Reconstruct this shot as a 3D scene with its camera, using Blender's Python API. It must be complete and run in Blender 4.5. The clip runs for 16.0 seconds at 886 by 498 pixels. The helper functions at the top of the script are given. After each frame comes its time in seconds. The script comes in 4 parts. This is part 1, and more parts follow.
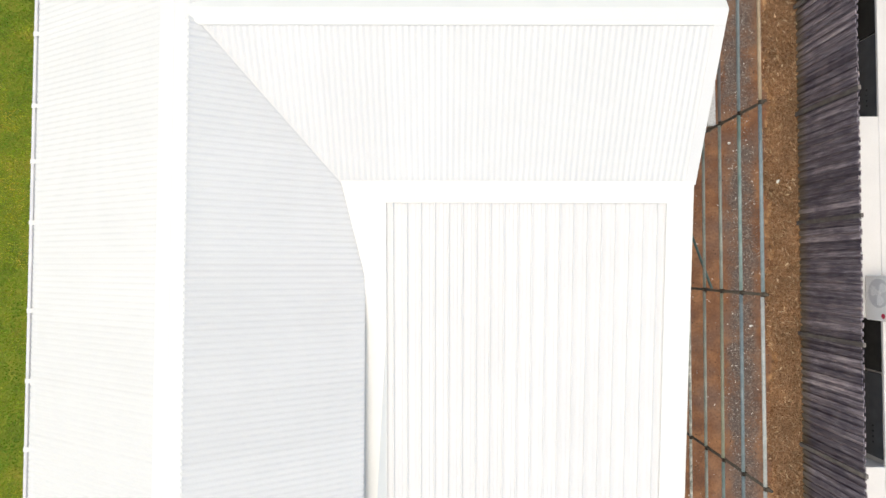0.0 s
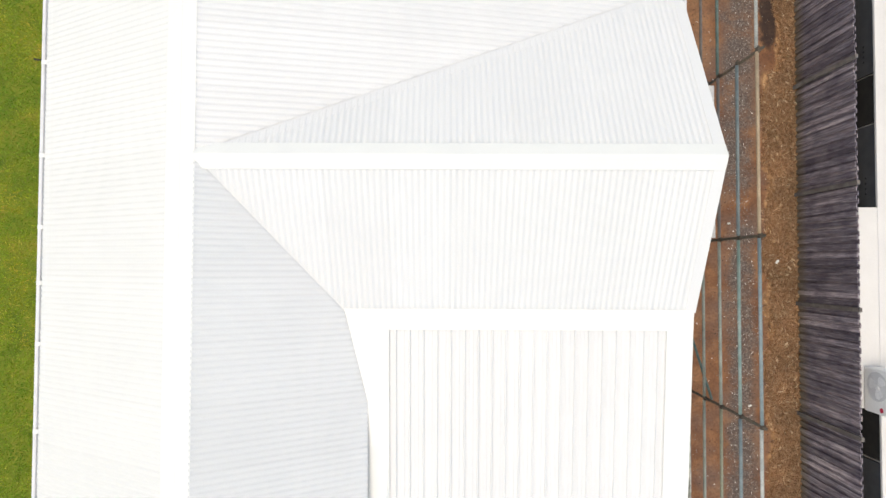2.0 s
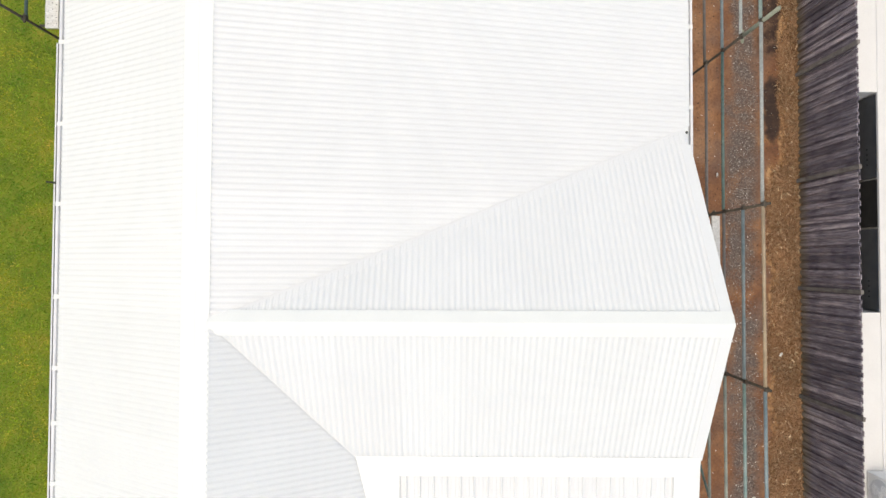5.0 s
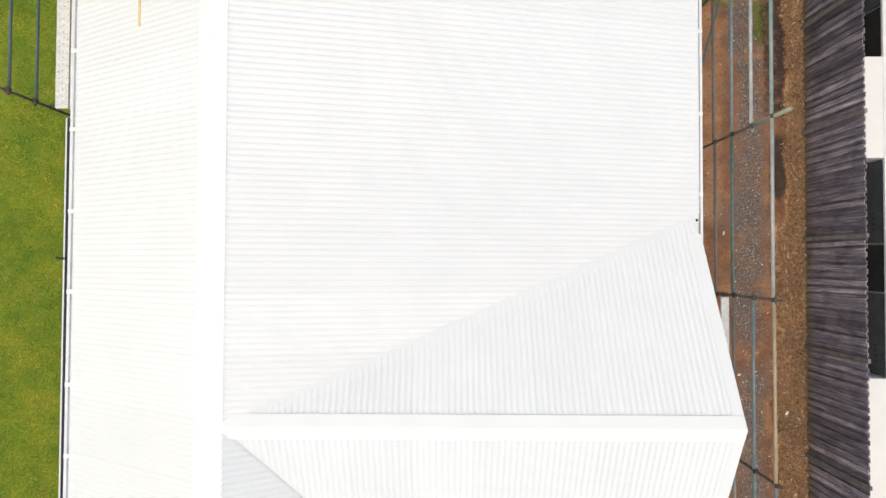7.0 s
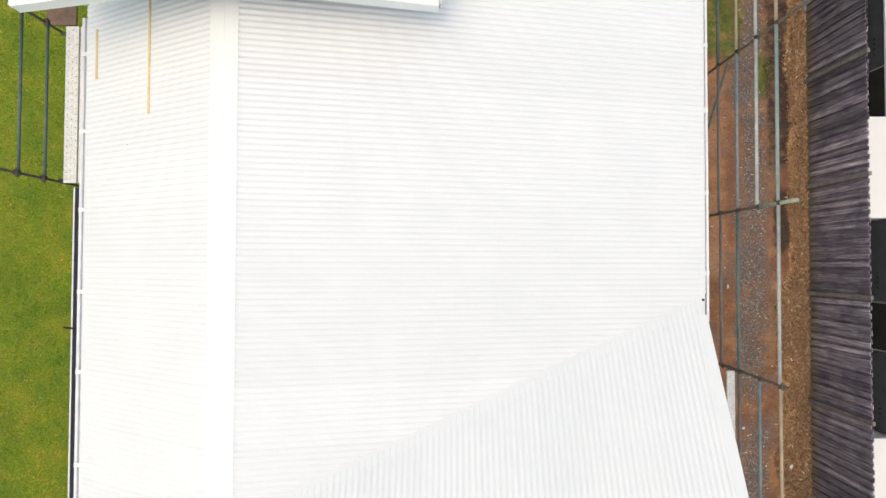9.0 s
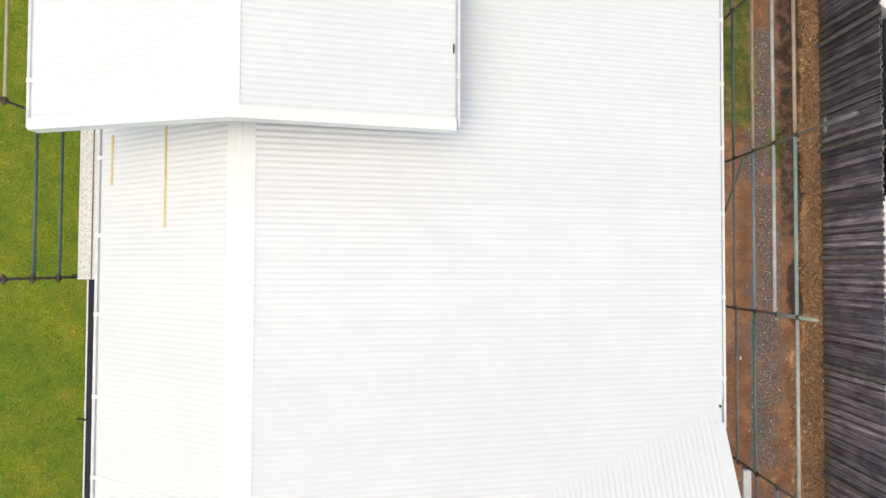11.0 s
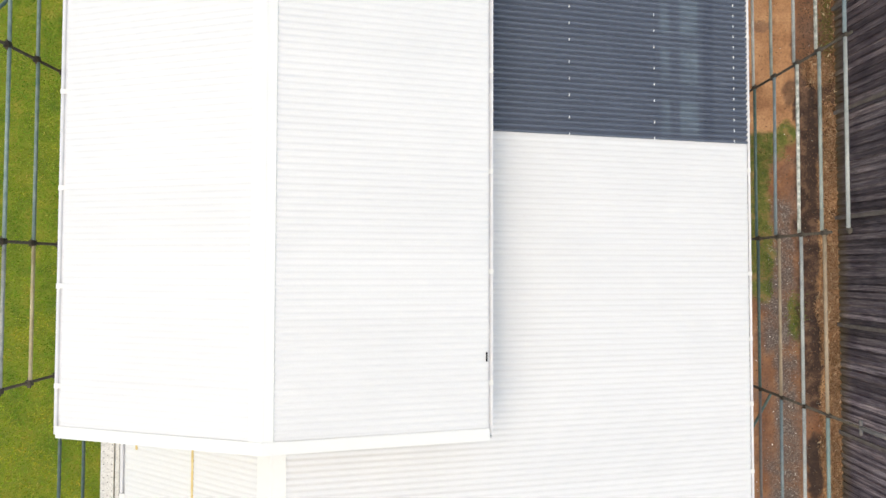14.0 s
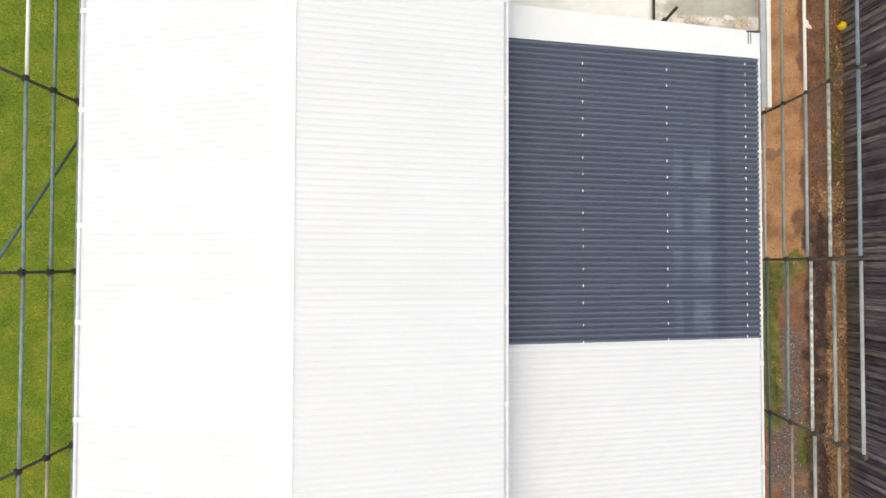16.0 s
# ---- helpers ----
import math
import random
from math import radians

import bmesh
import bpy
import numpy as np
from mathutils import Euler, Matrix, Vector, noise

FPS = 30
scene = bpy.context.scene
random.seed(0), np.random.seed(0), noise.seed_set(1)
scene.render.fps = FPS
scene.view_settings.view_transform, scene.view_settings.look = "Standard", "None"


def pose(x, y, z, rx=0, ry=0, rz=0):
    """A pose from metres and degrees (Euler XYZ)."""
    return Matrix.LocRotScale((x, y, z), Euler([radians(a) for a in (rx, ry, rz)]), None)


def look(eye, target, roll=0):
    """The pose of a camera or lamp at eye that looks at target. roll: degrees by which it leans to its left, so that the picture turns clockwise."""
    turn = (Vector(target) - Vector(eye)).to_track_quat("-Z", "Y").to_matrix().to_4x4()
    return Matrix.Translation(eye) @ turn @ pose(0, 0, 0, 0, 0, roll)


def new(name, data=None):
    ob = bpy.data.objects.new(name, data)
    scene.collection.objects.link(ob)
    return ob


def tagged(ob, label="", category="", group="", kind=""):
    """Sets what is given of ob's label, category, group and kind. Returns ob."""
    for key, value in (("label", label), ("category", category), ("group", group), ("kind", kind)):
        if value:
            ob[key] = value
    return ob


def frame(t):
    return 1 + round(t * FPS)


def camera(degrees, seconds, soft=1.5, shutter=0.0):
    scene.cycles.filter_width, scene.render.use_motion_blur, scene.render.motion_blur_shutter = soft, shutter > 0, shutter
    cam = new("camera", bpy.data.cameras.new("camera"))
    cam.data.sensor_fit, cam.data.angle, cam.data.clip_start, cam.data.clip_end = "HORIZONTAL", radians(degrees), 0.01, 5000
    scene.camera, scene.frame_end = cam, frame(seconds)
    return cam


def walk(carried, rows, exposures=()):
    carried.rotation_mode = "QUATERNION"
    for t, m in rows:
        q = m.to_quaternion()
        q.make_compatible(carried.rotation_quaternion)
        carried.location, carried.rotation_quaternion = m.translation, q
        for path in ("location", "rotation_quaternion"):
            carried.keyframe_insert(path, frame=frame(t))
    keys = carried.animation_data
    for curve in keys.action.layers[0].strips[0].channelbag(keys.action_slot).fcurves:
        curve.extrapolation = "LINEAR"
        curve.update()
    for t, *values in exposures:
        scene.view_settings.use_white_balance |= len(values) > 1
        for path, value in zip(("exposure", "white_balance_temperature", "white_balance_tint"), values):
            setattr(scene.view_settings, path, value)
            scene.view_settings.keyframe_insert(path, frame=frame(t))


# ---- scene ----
# the camera flies over the roof, looking almost straight down
LENS = 73.70
cam = camera(LENS, 16.0)
# seconds, place, and the degrees by which it looks ahead, leans and turns
PATH = [
    (0, 0.000, -0.000, 12.300, 1.75, 0.26, 0.17),
    (0.5, 0.002, 0.487, 12.311, 1.71, 0.23, 0.16),
    (1, -0.022, 0.929, 12.346, 1.71, 0.21, 0.17),
    (1.5, -0.032, 1.323, 12.379, 1.70, 0.23, 0.18),
    (2, -0.037, 1.682, 12.423, 1.65, 0.25, 0.21),
    (2.5, -0.041, 1.988, 12.452, 1.66, 0.24, 0.19),
    (3, -0.046, 2.312, 12.481, 1.60, 0.25, 0.25),
    (3.5, -0.065, 2.650, 12.523, 1.56, 0.28, 0.23),
    (4, -0.100, 2.986, 12.547, 1.54, 0.28, 0.20),
    (6.5, -0.289, 4.646, 12.615, 1.41, 0.25, 0.20),
    (7, -0.336, 4.931, 12.626, 1.39, 0.21, 0.23),
    (7.5, -0.365, 5.208, 12.633, 1.41, 0.22, 0.21),
    (8, -0.378, 5.474, 12.656, 1.46, 0.27, 0.22),
    (8.5, -0.409, 5.763, 12.685, 1.46, 0.21, 0.18),
    (11, -0.625, 7.541, 12.695, 1.59, 0.51, 0.25),
    (11.5, -0.708, 8.058, 12.710, 1.68, 0.58, 0.37),
    (12, -0.797, 8.608, 12.702, 1.62, 0.55, 0.37),
    (12.5, -0.884, 9.200, 12.726, 1.52, 0.38, 0.26),
    (13, -0.935, 9.873, 12.751, 1.39, 0.32, 0.20),
    (13.5, -0.972, 10.537, 12.749, 1.54, 0.42, 0.20),
    (14, -1.042, 11.216, 12.732, 1.71, 0.41, 0.16),
    (14.5, -1.114, 11.930, 12.725, 1.67, 0.38, 0.10),
    (15, -1.172, 12.658, 12.738, 1.54, 0.36, 0.08),
    (15.5, -1.201, 13.369, 12.766, 1.42, 0.42, 0.09),
    (16, -1.235, 14.059, 12.798, 1.44, 0.41, 0.13),
]
walk(cam, [(t, pose(x, y, z, a, b, c)) for t, x, y, z, a, b, c in PATH],
     [(0, 1.02, 8050, 4), (16, 1.02, 8050, 4)])

# ---- light ----
world = bpy.data.worlds.new("world")
scene.world = world
world.use_nodes = True
wn, wl = world.node_tree.nodes, world.node_tree.links
sky = wn.new("ShaderNodeTexSky")
sky.sky_type, sky.sun_disc = "NISHITA", False
SUN_UP, SUN_FROM = radians(77), radians(242)  # height, and compass direction from +y clockwise
sky.sun_elevation, sky.sun_rotation = SUN_UP, SUN_FROM
sky.air_density, sky.dust_density, sky.ozone_density = 1.0, 1.8, 1.0
wn["Background"].inputs[1].default_value = 0.15
wl.new(sky.outputs[0], wn["Background"].inputs[0])
sun = new("sun", bpy.data.lights.new("sun", "SUN"))
sun.data.energy, sun.data.angle, sun.data.color = 0.78, radians(70), (1.0, 0.925, 0.815)
toward = Vector((math.sin(SUN_FROM) * math.cos(SUN_UP), math.cos(SUN_FROM) * math.cos(SUN_UP), math.sin(SUN_UP)))
sun.matrix_basis = look(toward * 60, (0, 0, 0))


# ---- materials ----
def material(name, rough=0.6, metal=0.0):
    m = bpy.data.materials.new(name)
    m.use_nodes = True
    b = m.node_tree.nodes["Principled BSDF"]
    b.inputs["Roughness"].default_value = rough
    b.inputs["Metallic"].default_value = metal
    return m, m.node_tree.nodes, m.node_tree.links, b


def noise_at(n, l, scale, detail=4.0, stretch=(1, 1, 1), coords="Object"):
    tc, mp, nz = n.new("ShaderNodeTexCoord"), n.new("ShaderNodeMapping"), n.new("ShaderNodeTexNoise")
    mp.inputs["Scale"].default_value = stretch
    if coords == "World":
        l.new(n.new("ShaderNodeNewGeometry").outputs["Position"], mp.inputs[0])
    else:
        l.new(tc.outputs[coords], mp.inputs[0])
    l.new(mp.outputs[0], nz.inputs["Vector"])
    nz.inputs["Scale"].default_value, nz.inputs["Detail"].default_value = scale, detail
    return nz.outputs["Fac"]


def ramp(n, l, fac, stops):
    r = n.new("ShaderNodeValToRGB")
    e = r.color_ramp.elements
    while len(e) < len(stops):
        e.new(0.5)
    for k, (p, c) in zip(e, stops):
        k.position, k.color = p, (*c, 1)
    l.new(fac, r.inputs[0])
    return r.outputs[0]


def mix(n, l, fac, a, b, mode="MIX"):
    m = n.new("ShaderNodeMix")
    m.data_type, m.blend_type = "RGBA", mode
    for s, v in ((m.inputs[0], fac), (m.inputs[6], a), (m.inputs[7], b)):
        if isinstance(v, (int, float)):
            s.default_value = v
        elif isinstance(v, tuple):
            s.default_value = (*v, 1)
        else:
            l.new(v, s)
    return m.outputs[2]


def bump(n, l, b, height, strength=0.3, distance=0.01):
    k = n.new("ShaderNodeBump")
    k.inputs["Strength"].default_value, k.inputs["Distance"].default_value = strength, distance
    l.new(height, k.inputs["Height"])
    l.new(k.outputs[0], b.inputs["Normal"])


def painted(name, c1, c2, rough=0.45, metal=0.0, scale=3.0, vary=0.06, fleck=60.0):
    """Paint with broad drift, fine flecks and a small difference from piece to piece."""
    m, n, l, b = material(name, rough, metal)
    col = mix(n, l, ramp(n, l, noise_at(n, l, scale), [(0.35, (0, 0, 0)), (0.7, (1, 1, 1))]), c1, c2)
    spots = ramp(n, l, noise_at(n, l, fleck, 6), [(0.3, (1 - vary,) * 3), (0.6, (1, 1, 1))])
    col = mix(n, l, 1.0, col, spots, "MULTIPLY")
    info = n.new("ShaderNodeObjectInfo")
    each = ramp(n, l, info.outputs["Random"], [(0, (1 - vary,) * 3), (1, (1, 1, 1))])
    l.new(mix(n, l, 1.0, col, each, "MULTIPLY"), b.inputs["Base Color"])
    rr = n.new("ShaderNodeMapRange")
    rr.inputs[3].default_value, rr.inputs[4].default_value = rough - 0.1, rough + 0.12
    l.new(noise_at(n, l, 9), rr.inputs[0])
    l.new(rr.outputs[0], b.inputs["Roughness"])
    return m


WHITE_ROOF = painted("white_roof_steel", (0.65, 0.647, 0.65), (0.63, 0.628, 0.632), 0.5, 0.0, 1.2, 0.03)
WHITE_TRIM = painted("white_flashing_steel", (0.69, 0.69, 0.675), (0.665, 0.665, 0.655), 0.5, 0.0, 2.0, 0.02)
GUTTER = painted("white_gutter_steel", (0.66, 0.66, 0.68), (0.58, 0.58, 0.61), 0.45, 0.0, 4.0, 0.05)
WALL = painted("white_weatherboard", (0.72, 0.72, 0.70), (0.66, 0.66, 0.65), 0.7, 0.0, 1.5, 0.05)
BLACK = painted("black_plastic_and_opening_shade", (0.012, 0.012, 0.013), (0.022, 0.022, 0.022), 0.9)
NAVY = painted("dark_gutter_steel", (0.010, 0.011, 0.016), (0.018, 0.018, 0.026), 0.85, 0.0, 3.0, 0.2)
SLATE = painted("slate_grey_panel", (0.062, 0.071, 0.083), (0.088, 0.098, 0.112), 0.6, 0.0, 4.0, 0.1)
YELLOW = painted("pale_yellow_foam", (0.62, 0.46, 0.19), (0.70, 0.56, 0.29), 0.8, 0.0, 9.0, 0.1)
SCREW = painted("white_screw_head", (0.85, 0.85, 0.85), (0.8, 0.8, 0.8), 0.4)
GALV = painted("worn_galvanised_tube", (0.34, 0.36, 0.31), (0.20, 0.225, 0.20), 0.6, 0.15, 5.0, 0.25)
TEAL = painted("worn_teal_tube", (0.145, 0.225, 0.205), (0.27, 0.325, 0.295), 0.6, 0.0, 7.0, 0.25)
CREAM = painted("pale_primed_tube", (0.40, 0.30, 0.20), (0.28, 0.205, 0.13), 0.6, 0.0, 6.0, 0.2)
SPECK = painted("teal_tube_with_paint_flakes", (0.27, 0.28, 0.235), (0.74, 0.71, 0.62), 0.6, 0.0, 16.0, 0.25)
BRIGHT = painted("white_painted_tube", (0.8, 0.76, 0.66), (0.72, 0.68, 0.6), 0.5, 0.0, 6.0, 0.1)
RUST = painted("rusty_brown_steel", (0.075, 0.064, 0.050), (0.13, 0.098, 0.068), 0.8, 0.2, 14.0, 0.4)
PINE = painted("dark_teal_tube_with_chips", (0.055, 0.100, 0.090), (0.095, 0.150, 0.135), 0.55, 0.0, 16.0, 0.3)
BLUE = painted("blue_grey_tube", (0.15, 0.198, 0.21), (0.24, 0.285, 0.29), 0.55, 0.0, 9.0, 0.25)
OLIVE = painted("pale_olive_tube", (0.28, 0.29, 0.21), (0.22, 0.22, 0.16), 0.6, 0.1, 8.0, 0.2)
SLEEPER = painted("grey_steel_plank", (0.42, 0.44, 0.46), (0.52, 0.53, 0.55), 0.55, 0.1, 8.0, 0.15)
PLANK = painted("white_speckled_steel_plank", (0.76, 0.74, 0.71), (0.66, 0.63, 0.59), 0.6, 0.1, 12.0, 0.25, 40.0)


def dark_roof():
    """Dark sheets with a faint streak along the ribs and pale marks low on the slope."""
    m, n, l, b = material("dark_grey_roof_steel", 0.32)
    b.inputs["Specular IOR Level"].default_value = 0.6
    base = mix(n, l, noise_at(n, l, 1.3), (0.080, 0.095, 0.131), (0.1015, 0.118, 0.156))
    geo, sep = n.new("ShaderNodeNewGeometry"), n.new("ShaderNodeSeparateXYZ")
    l.new(geo.outputs["Position"], sep.inputs[0])

    def span(axis, lo, hi, soft):
        out = None
        for at, w in ((lo, soft), (hi, -soft)):
            k = n.new("ShaderNodeMapRange")
            k.interpolation_type = "SMOOTHSTEP"
            k.inputs[1].default_value, k.inputs[2].default_value = at - w, at + w
            l.new(sep.outputs[axis], k.inputs[0])
            if out is None:
                out = k.outputs[0]
            else:
                p = n.new("ShaderNodeMath")
                p.operation = "MULTIPLY"
                l.new(out, p.inputs[0])
                l.new(k.outputs[0], p.inputs[1])
                out = p.outputs[0]
        return out

    # pale marks in rows, a hand's width apart, uneven in strength
    row = n.new("ShaderNodeMath")
    row.operation = "PINGPONG"
    l.new(sep.outputs[1], row.inputs[0])
    row.inputs[1].default_value = 0.36
    rows = ramp(n, l, row.outputs[0], [(0.08, (0.15,) * 3), (0.16, (1, 1, 1))])
    uneven = ramp(n, l, noise_at(n, l, 2.2, 5), [(0.36, (0.15,) * 3), (0.58, (1, 1, 1))])
    pale_marks = mix(n, l, 1.0, mix(n, l, 1.0, rows, uneven, "MULTIPLY"), span(1, 12.9, 15.9, 0.35), "MULTIPLY")
    for lo, hi, amount in ((1.94, 2.08, 0.30), (2.24, 2.52, 0.36)):
        k = n.new("ShaderNodeMath")
        k.operation = "MULTIPLY"
        l.new(span(0, lo, hi, 0.03), k.inputs[0])
        l.new(pale_marks, k.inputs[1])
        q = n.new("ShaderNodeMath")
        q.operation = "MULTIPLY"
        l.new(k.outputs[0], q.inputs[0])
        q.inputs[1].default_value = amount
        base = mix(n, l, q.outputs[0], base, (0.20, 0.26, 0.30))
    q = n.new("ShaderNodeMath")
    q.operation = "MULTIPLY"
    l.new(span(0, 2.60, 2.76, 0.03), q.inputs[0])
    q.inputs[1].default_value = 0.3
    base = mix(n, l, q.outputs[0], base, (0.038, 0.046, 0.075))
    streak = ramp(n, l, noise_at(n, l, 8, 5, (0.25, 6, 1)), [(0.3, (0.85,) * 3), (0.65, (1, 1, 1))])
    l.new(mix(n, l, 1.0, base, streak, "MULTIPLY"), b.inputs["Base Color"])
    return m


DARK_ROOF = dark_roof()


def fence_wood(name, tone):
    """Silvered boards: soft grain along the height, blotches, and a tone of its own for every paling."""
    m, n, l, b = material(name, 0.9)
    info, geo, sep = n.new("ShaderNodeObjectInfo"), n.new("ShaderNodeNewGeometry"), n.new("ShaderNodeSeparateXYZ")
    l.new(geo.outputs["Position"], sep.inputs[0])
    fine = noise_at(n, l, 5, 8, (24, 24, 0.9), "World")
    broad = noise_at(n, l, 5, 4, (5, 5, 0.25), "World")
    grain = mix(n, l, 0.5, fine, broad)
    col = ramp(n, l, grain, [(0.36, tuple(tone * v for v in (0.078, 0.069, 0.083))), (0.5, tuple(tone * v for v in (0.160, 0.144, 0.166))),
                             (0.64, tuple(tone * v for v in (0.33, 0.305, 0.325)))])
    each = ramp(n, l, info.outputs["Random"], [(0, (0.55, 0.53, 0.58)), (0.4, (0.88, 0.86, 0.92)), (0.8, (1.2, 1.17, 1.2)), (1, (1.9, 1.84, 1.8))])
    stain = ramp(n, l, noise_at(n, l, 3.2, 8, (1, 1, 0.8), "World"), [(0.34, (0.66, 0.65, 0.70)), (0.5, (1, 1, 1)), (0.66, (1.2, 1.18, 1.15))])
    col = mix(n, l, 1.0, mix(n, l, 1.0, col, each, "MULTIPLY"), stain, "MULTIPLY")
    # splashed soil and lichen near the ground
    low = ramp(n, l, sep.outputs[2], [(0.02, (0.75,) * 3), (0.36, (0, 0, 0))])
    col = mix(n, l, low, col, mix(n, l, noise_at(n, l, 14, 5), (0.13, 0.095, 0.045), (0.22, 0.165, 0.075)))
    l.new(col, b.inputs["Base Color"])
    bump(n, l, b, grain, 0.5, 0.006)
    return m


FENCE = fence_wood("weathered_grey_paling", 1.1)
# darker copy of FENCE: shade over the north palings is put into the colour
FENCE_SHADED = fence_wood("shaded_grey_paling", 0.70)
POST = painted("grey_hardwood_post", (0.25, 0.228, 0.215), (0.15, 0.135, 0.13), 0.9, 0.0, 6.0, 0.3)


def blades(name, stops, rough=0.8, patches=((0.85,) * 3, (1, 1, 1), (1.15, 1.12, 1.08)), dry=False):
    m, n, l, b = material(name, rough)
    geo = n.new("ShaderNodeNewGeometry")
    col = ramp(n, l, geo.outputs["Random Per Island"], stops)
    patch = ramp(n, l, noise_at(n, l, 1.7, 5), list(zip((0.32, 0.5, 0.68), patches)))
    col = mix(n, l, 1.0, col, patch, "MULTIPLY")
    if dry:
        sep, k = n.new("ShaderNodeSeparateXYZ"), n.new("ShaderNodeMapRange")
        l.new(geo.outputs["Position"], sep.inputs[0])
        l.new(sep.outputs[1], k.inputs[0])
        k.inputs[1].default_value, k.inputs[2].default_value = 13.0, 7.0
        tired = ramp(n, l, noise_at(n, l, 0.8, 6), [(0.38, (1.02, 1.03, 1.0)), (0.62, (1.5, 1.22, 1.2))])
        col = mix(n, l, k.outputs[0], col, mix(n, l, 1.0, col, tired, "MULTIPLY"))
    l.new(col, b.inputs["Base Color"])
    return m


GRASS = blades("lawn_blades", [(0, (0.12, 0.25, 0.010)), (0.4, (0.20, 0.33, 0.014)), (0.8, (0.29, 0.365, 0.024)), (1, (0.42, 0.38, 0.07))], 0.8, ((0.42, 0.68, 0.5), (0.84, 0.93, 0.84), (1.3, 1.02, 1.3)), True)
STRAW = blades("dry_grass_blades", [(0, (0.23, 0.122, 0.068)), (0.5, (0.37, 0.215, 0.122)), (0.85, (0.47, 0.295, 0.175)), (1, (0.60, 0.42, 0.27))])
STRAND_PALE = blades("pale_straw", [(0, (0.45, 0.32, 0.18)), (1, (0.78, 0.64, 0.46))])
FLAKE = blades("white_flakes", [(0, (0.6, 0.55, 0.5)), (1, (0.85, 0.83, 0.8))])
WEED = blades("weed_blades", [(0, (0.06, 0.10, 0.015)), (0.6, (0.12, 0.16, 0.03)), (1, (0.22, 0.19, 0.06))])
PEBBLE = blades("pebbles", [(0, (0.06, 0.044, 0.038)), (0.5, (0.115, 0.094, 0.087)), (0.85, (0.22, 0.198, 0.188)), (0.95, (0.48, 0.46, 0.44)), (1, (0.85, 0.83, 0.8))], 0.9)
CLOD = blades("soil_clods", [(0, (0.024, 0.014, 0.010)), (0.6, (0.06, 0.033, 0.022)), (1, (0.16, 0.088, 0.052))], 0.95)


def ground_material():
    """Lawn west of the house; east of it clay, a gravel strip, moss, a sandy pad, dark soil and dry grass, by their place on the plot."""
    m, n, l, b = material("plot_ground", 0.95)
    geo, sep = n.new("ShaderNodeNewGeometry"), n.new("ShaderNodeSeparateXYZ")

    def calc(op, p, q):
        k = n.new("ShaderNodeMath")
        k.operation, k.use_clamp = op, op in ("MULTIPLY", "MAXIMUM")
        for i, v in enumerate((p, q)):
            if isinstance(v, (int, float)):
                k.inputs[i].default_value = v
            else:
                l.new(v, k.inputs[i])
        return k.outputs[0]

    # the borders of all patches wander by a hand's width
    wob, off, add = n.new("ShaderNodeTexNoise"), n.new("ShaderNodeVectorMath"), n.new("ShaderNodeVectorMath")
    wob.inputs["Scale"].default_value, wob.inputs["Detail"].default_value, wob.inputs["Roughness"].default_value = 1.6, 9.0, 0.62
    off.operation = "MULTIPLY_ADD"
    off.inputs[1].default_value, off.inputs[2].default_value = (0.55, 0.9, 0), (-0.275, -0.45, 0)
    l.new(geo.outputs["Position"], wob.inputs["Vector"])
    l.new(wob.outputs["Color"], off.inputs[0])
    l.new(off.outputs[0], add.inputs[0])
    l.new(geo.outputs["Position"], add.inputs[1])
    l.new(add.outputs[0], sep.inputs[0])

    def rise(axis, at, soft):
        k = n.new("ShaderNodeMapRange")
        k.interpolation_type = "SMOOTHSTEP"
        k.inputs[1].default_value, k.inputs[2].default_value = at - soft, at + soft
        l.new(sep.outputs[axis], k.inputs[0])
        return k.outputs[0]

    def span(axis, lo, hi, soft):
        return calc("MULTIPLY", rise(axis, lo, soft), calc("SUBTRACT", 1.0, rise(axis, hi, soft)))

    def zone(x0, x1, y0, y1, soft=0.07):
        return calc("MULTIPLY", span(0, x0, x1, soft), span(1, y0, y1, soft * 2))

    def spot(px, py, rx, ry):
        mp, gr = n.new("ShaderNodeMapping"), n.new("ShaderNodeTexGradient")
        mp.vector_type = "TEXTURE"
        mp.inputs["Location"].default_value, mp.inputs["Scale"].default_value = (px, py, 0), (rx * 1.4, ry * 1.4, 100)
        gr.gradient_type = "SPHERICAL"
        l.new(add.outputs[0], mp.inputs[0])
        l.new(mp.outputs[0], gr.inputs[0])
        return ramp(n, l, gr.outputs["Fac"], [(0.12, (0, 0, 0)), (0.42, (1, 1, 1))])

    def tones(scale, detail, stops, stretch=(1, 1, 1)):
        return ramp(n, l, noise_at(n, l, scale, detail, stretch), stops)

    lawn = tones(2.2, 6, [(0.3, (0.09, 0.135, 0.010)), (0.55, (0.15, 0.185, 0.014)), (0.75, (0.22, 0.20, 0.025))])
    grain = tones(22, 10, [(0.34, (0.70, 0.68, 0.66)), (0.5, (1, 1, 1)), (0.66, (1.25, 1.23, 1.2))])
    clay = tones(2.4, 10, [(0.34, (0.140, 0.063, 0.036)), (0.5, (0.195, 0.089, 0.045)), (0.64, (0.27, 0.130, 0.063))])
    grey = tones(0.9, 6, [(0.46, (0, 0, 0)), (0.62, (0.55,) * 3)])
    clay = mix(n, l, grey, clay, (0.17, 0.115, 0.092))
    grit = tones(34, 8, [(0.36, (0.075, 0.058, 0.052)), (0.52, (0.105, 0.084, 0.076)), (0.66, (0.24, 0.212, 0.198))])
    dry = tones(6.5, 10, [(0.34, (0.15, 0.074, 0.036)), (0.5, (0.30, 0.165, 0.080)), (0.64, (0.45, 0.27, 0.14))])
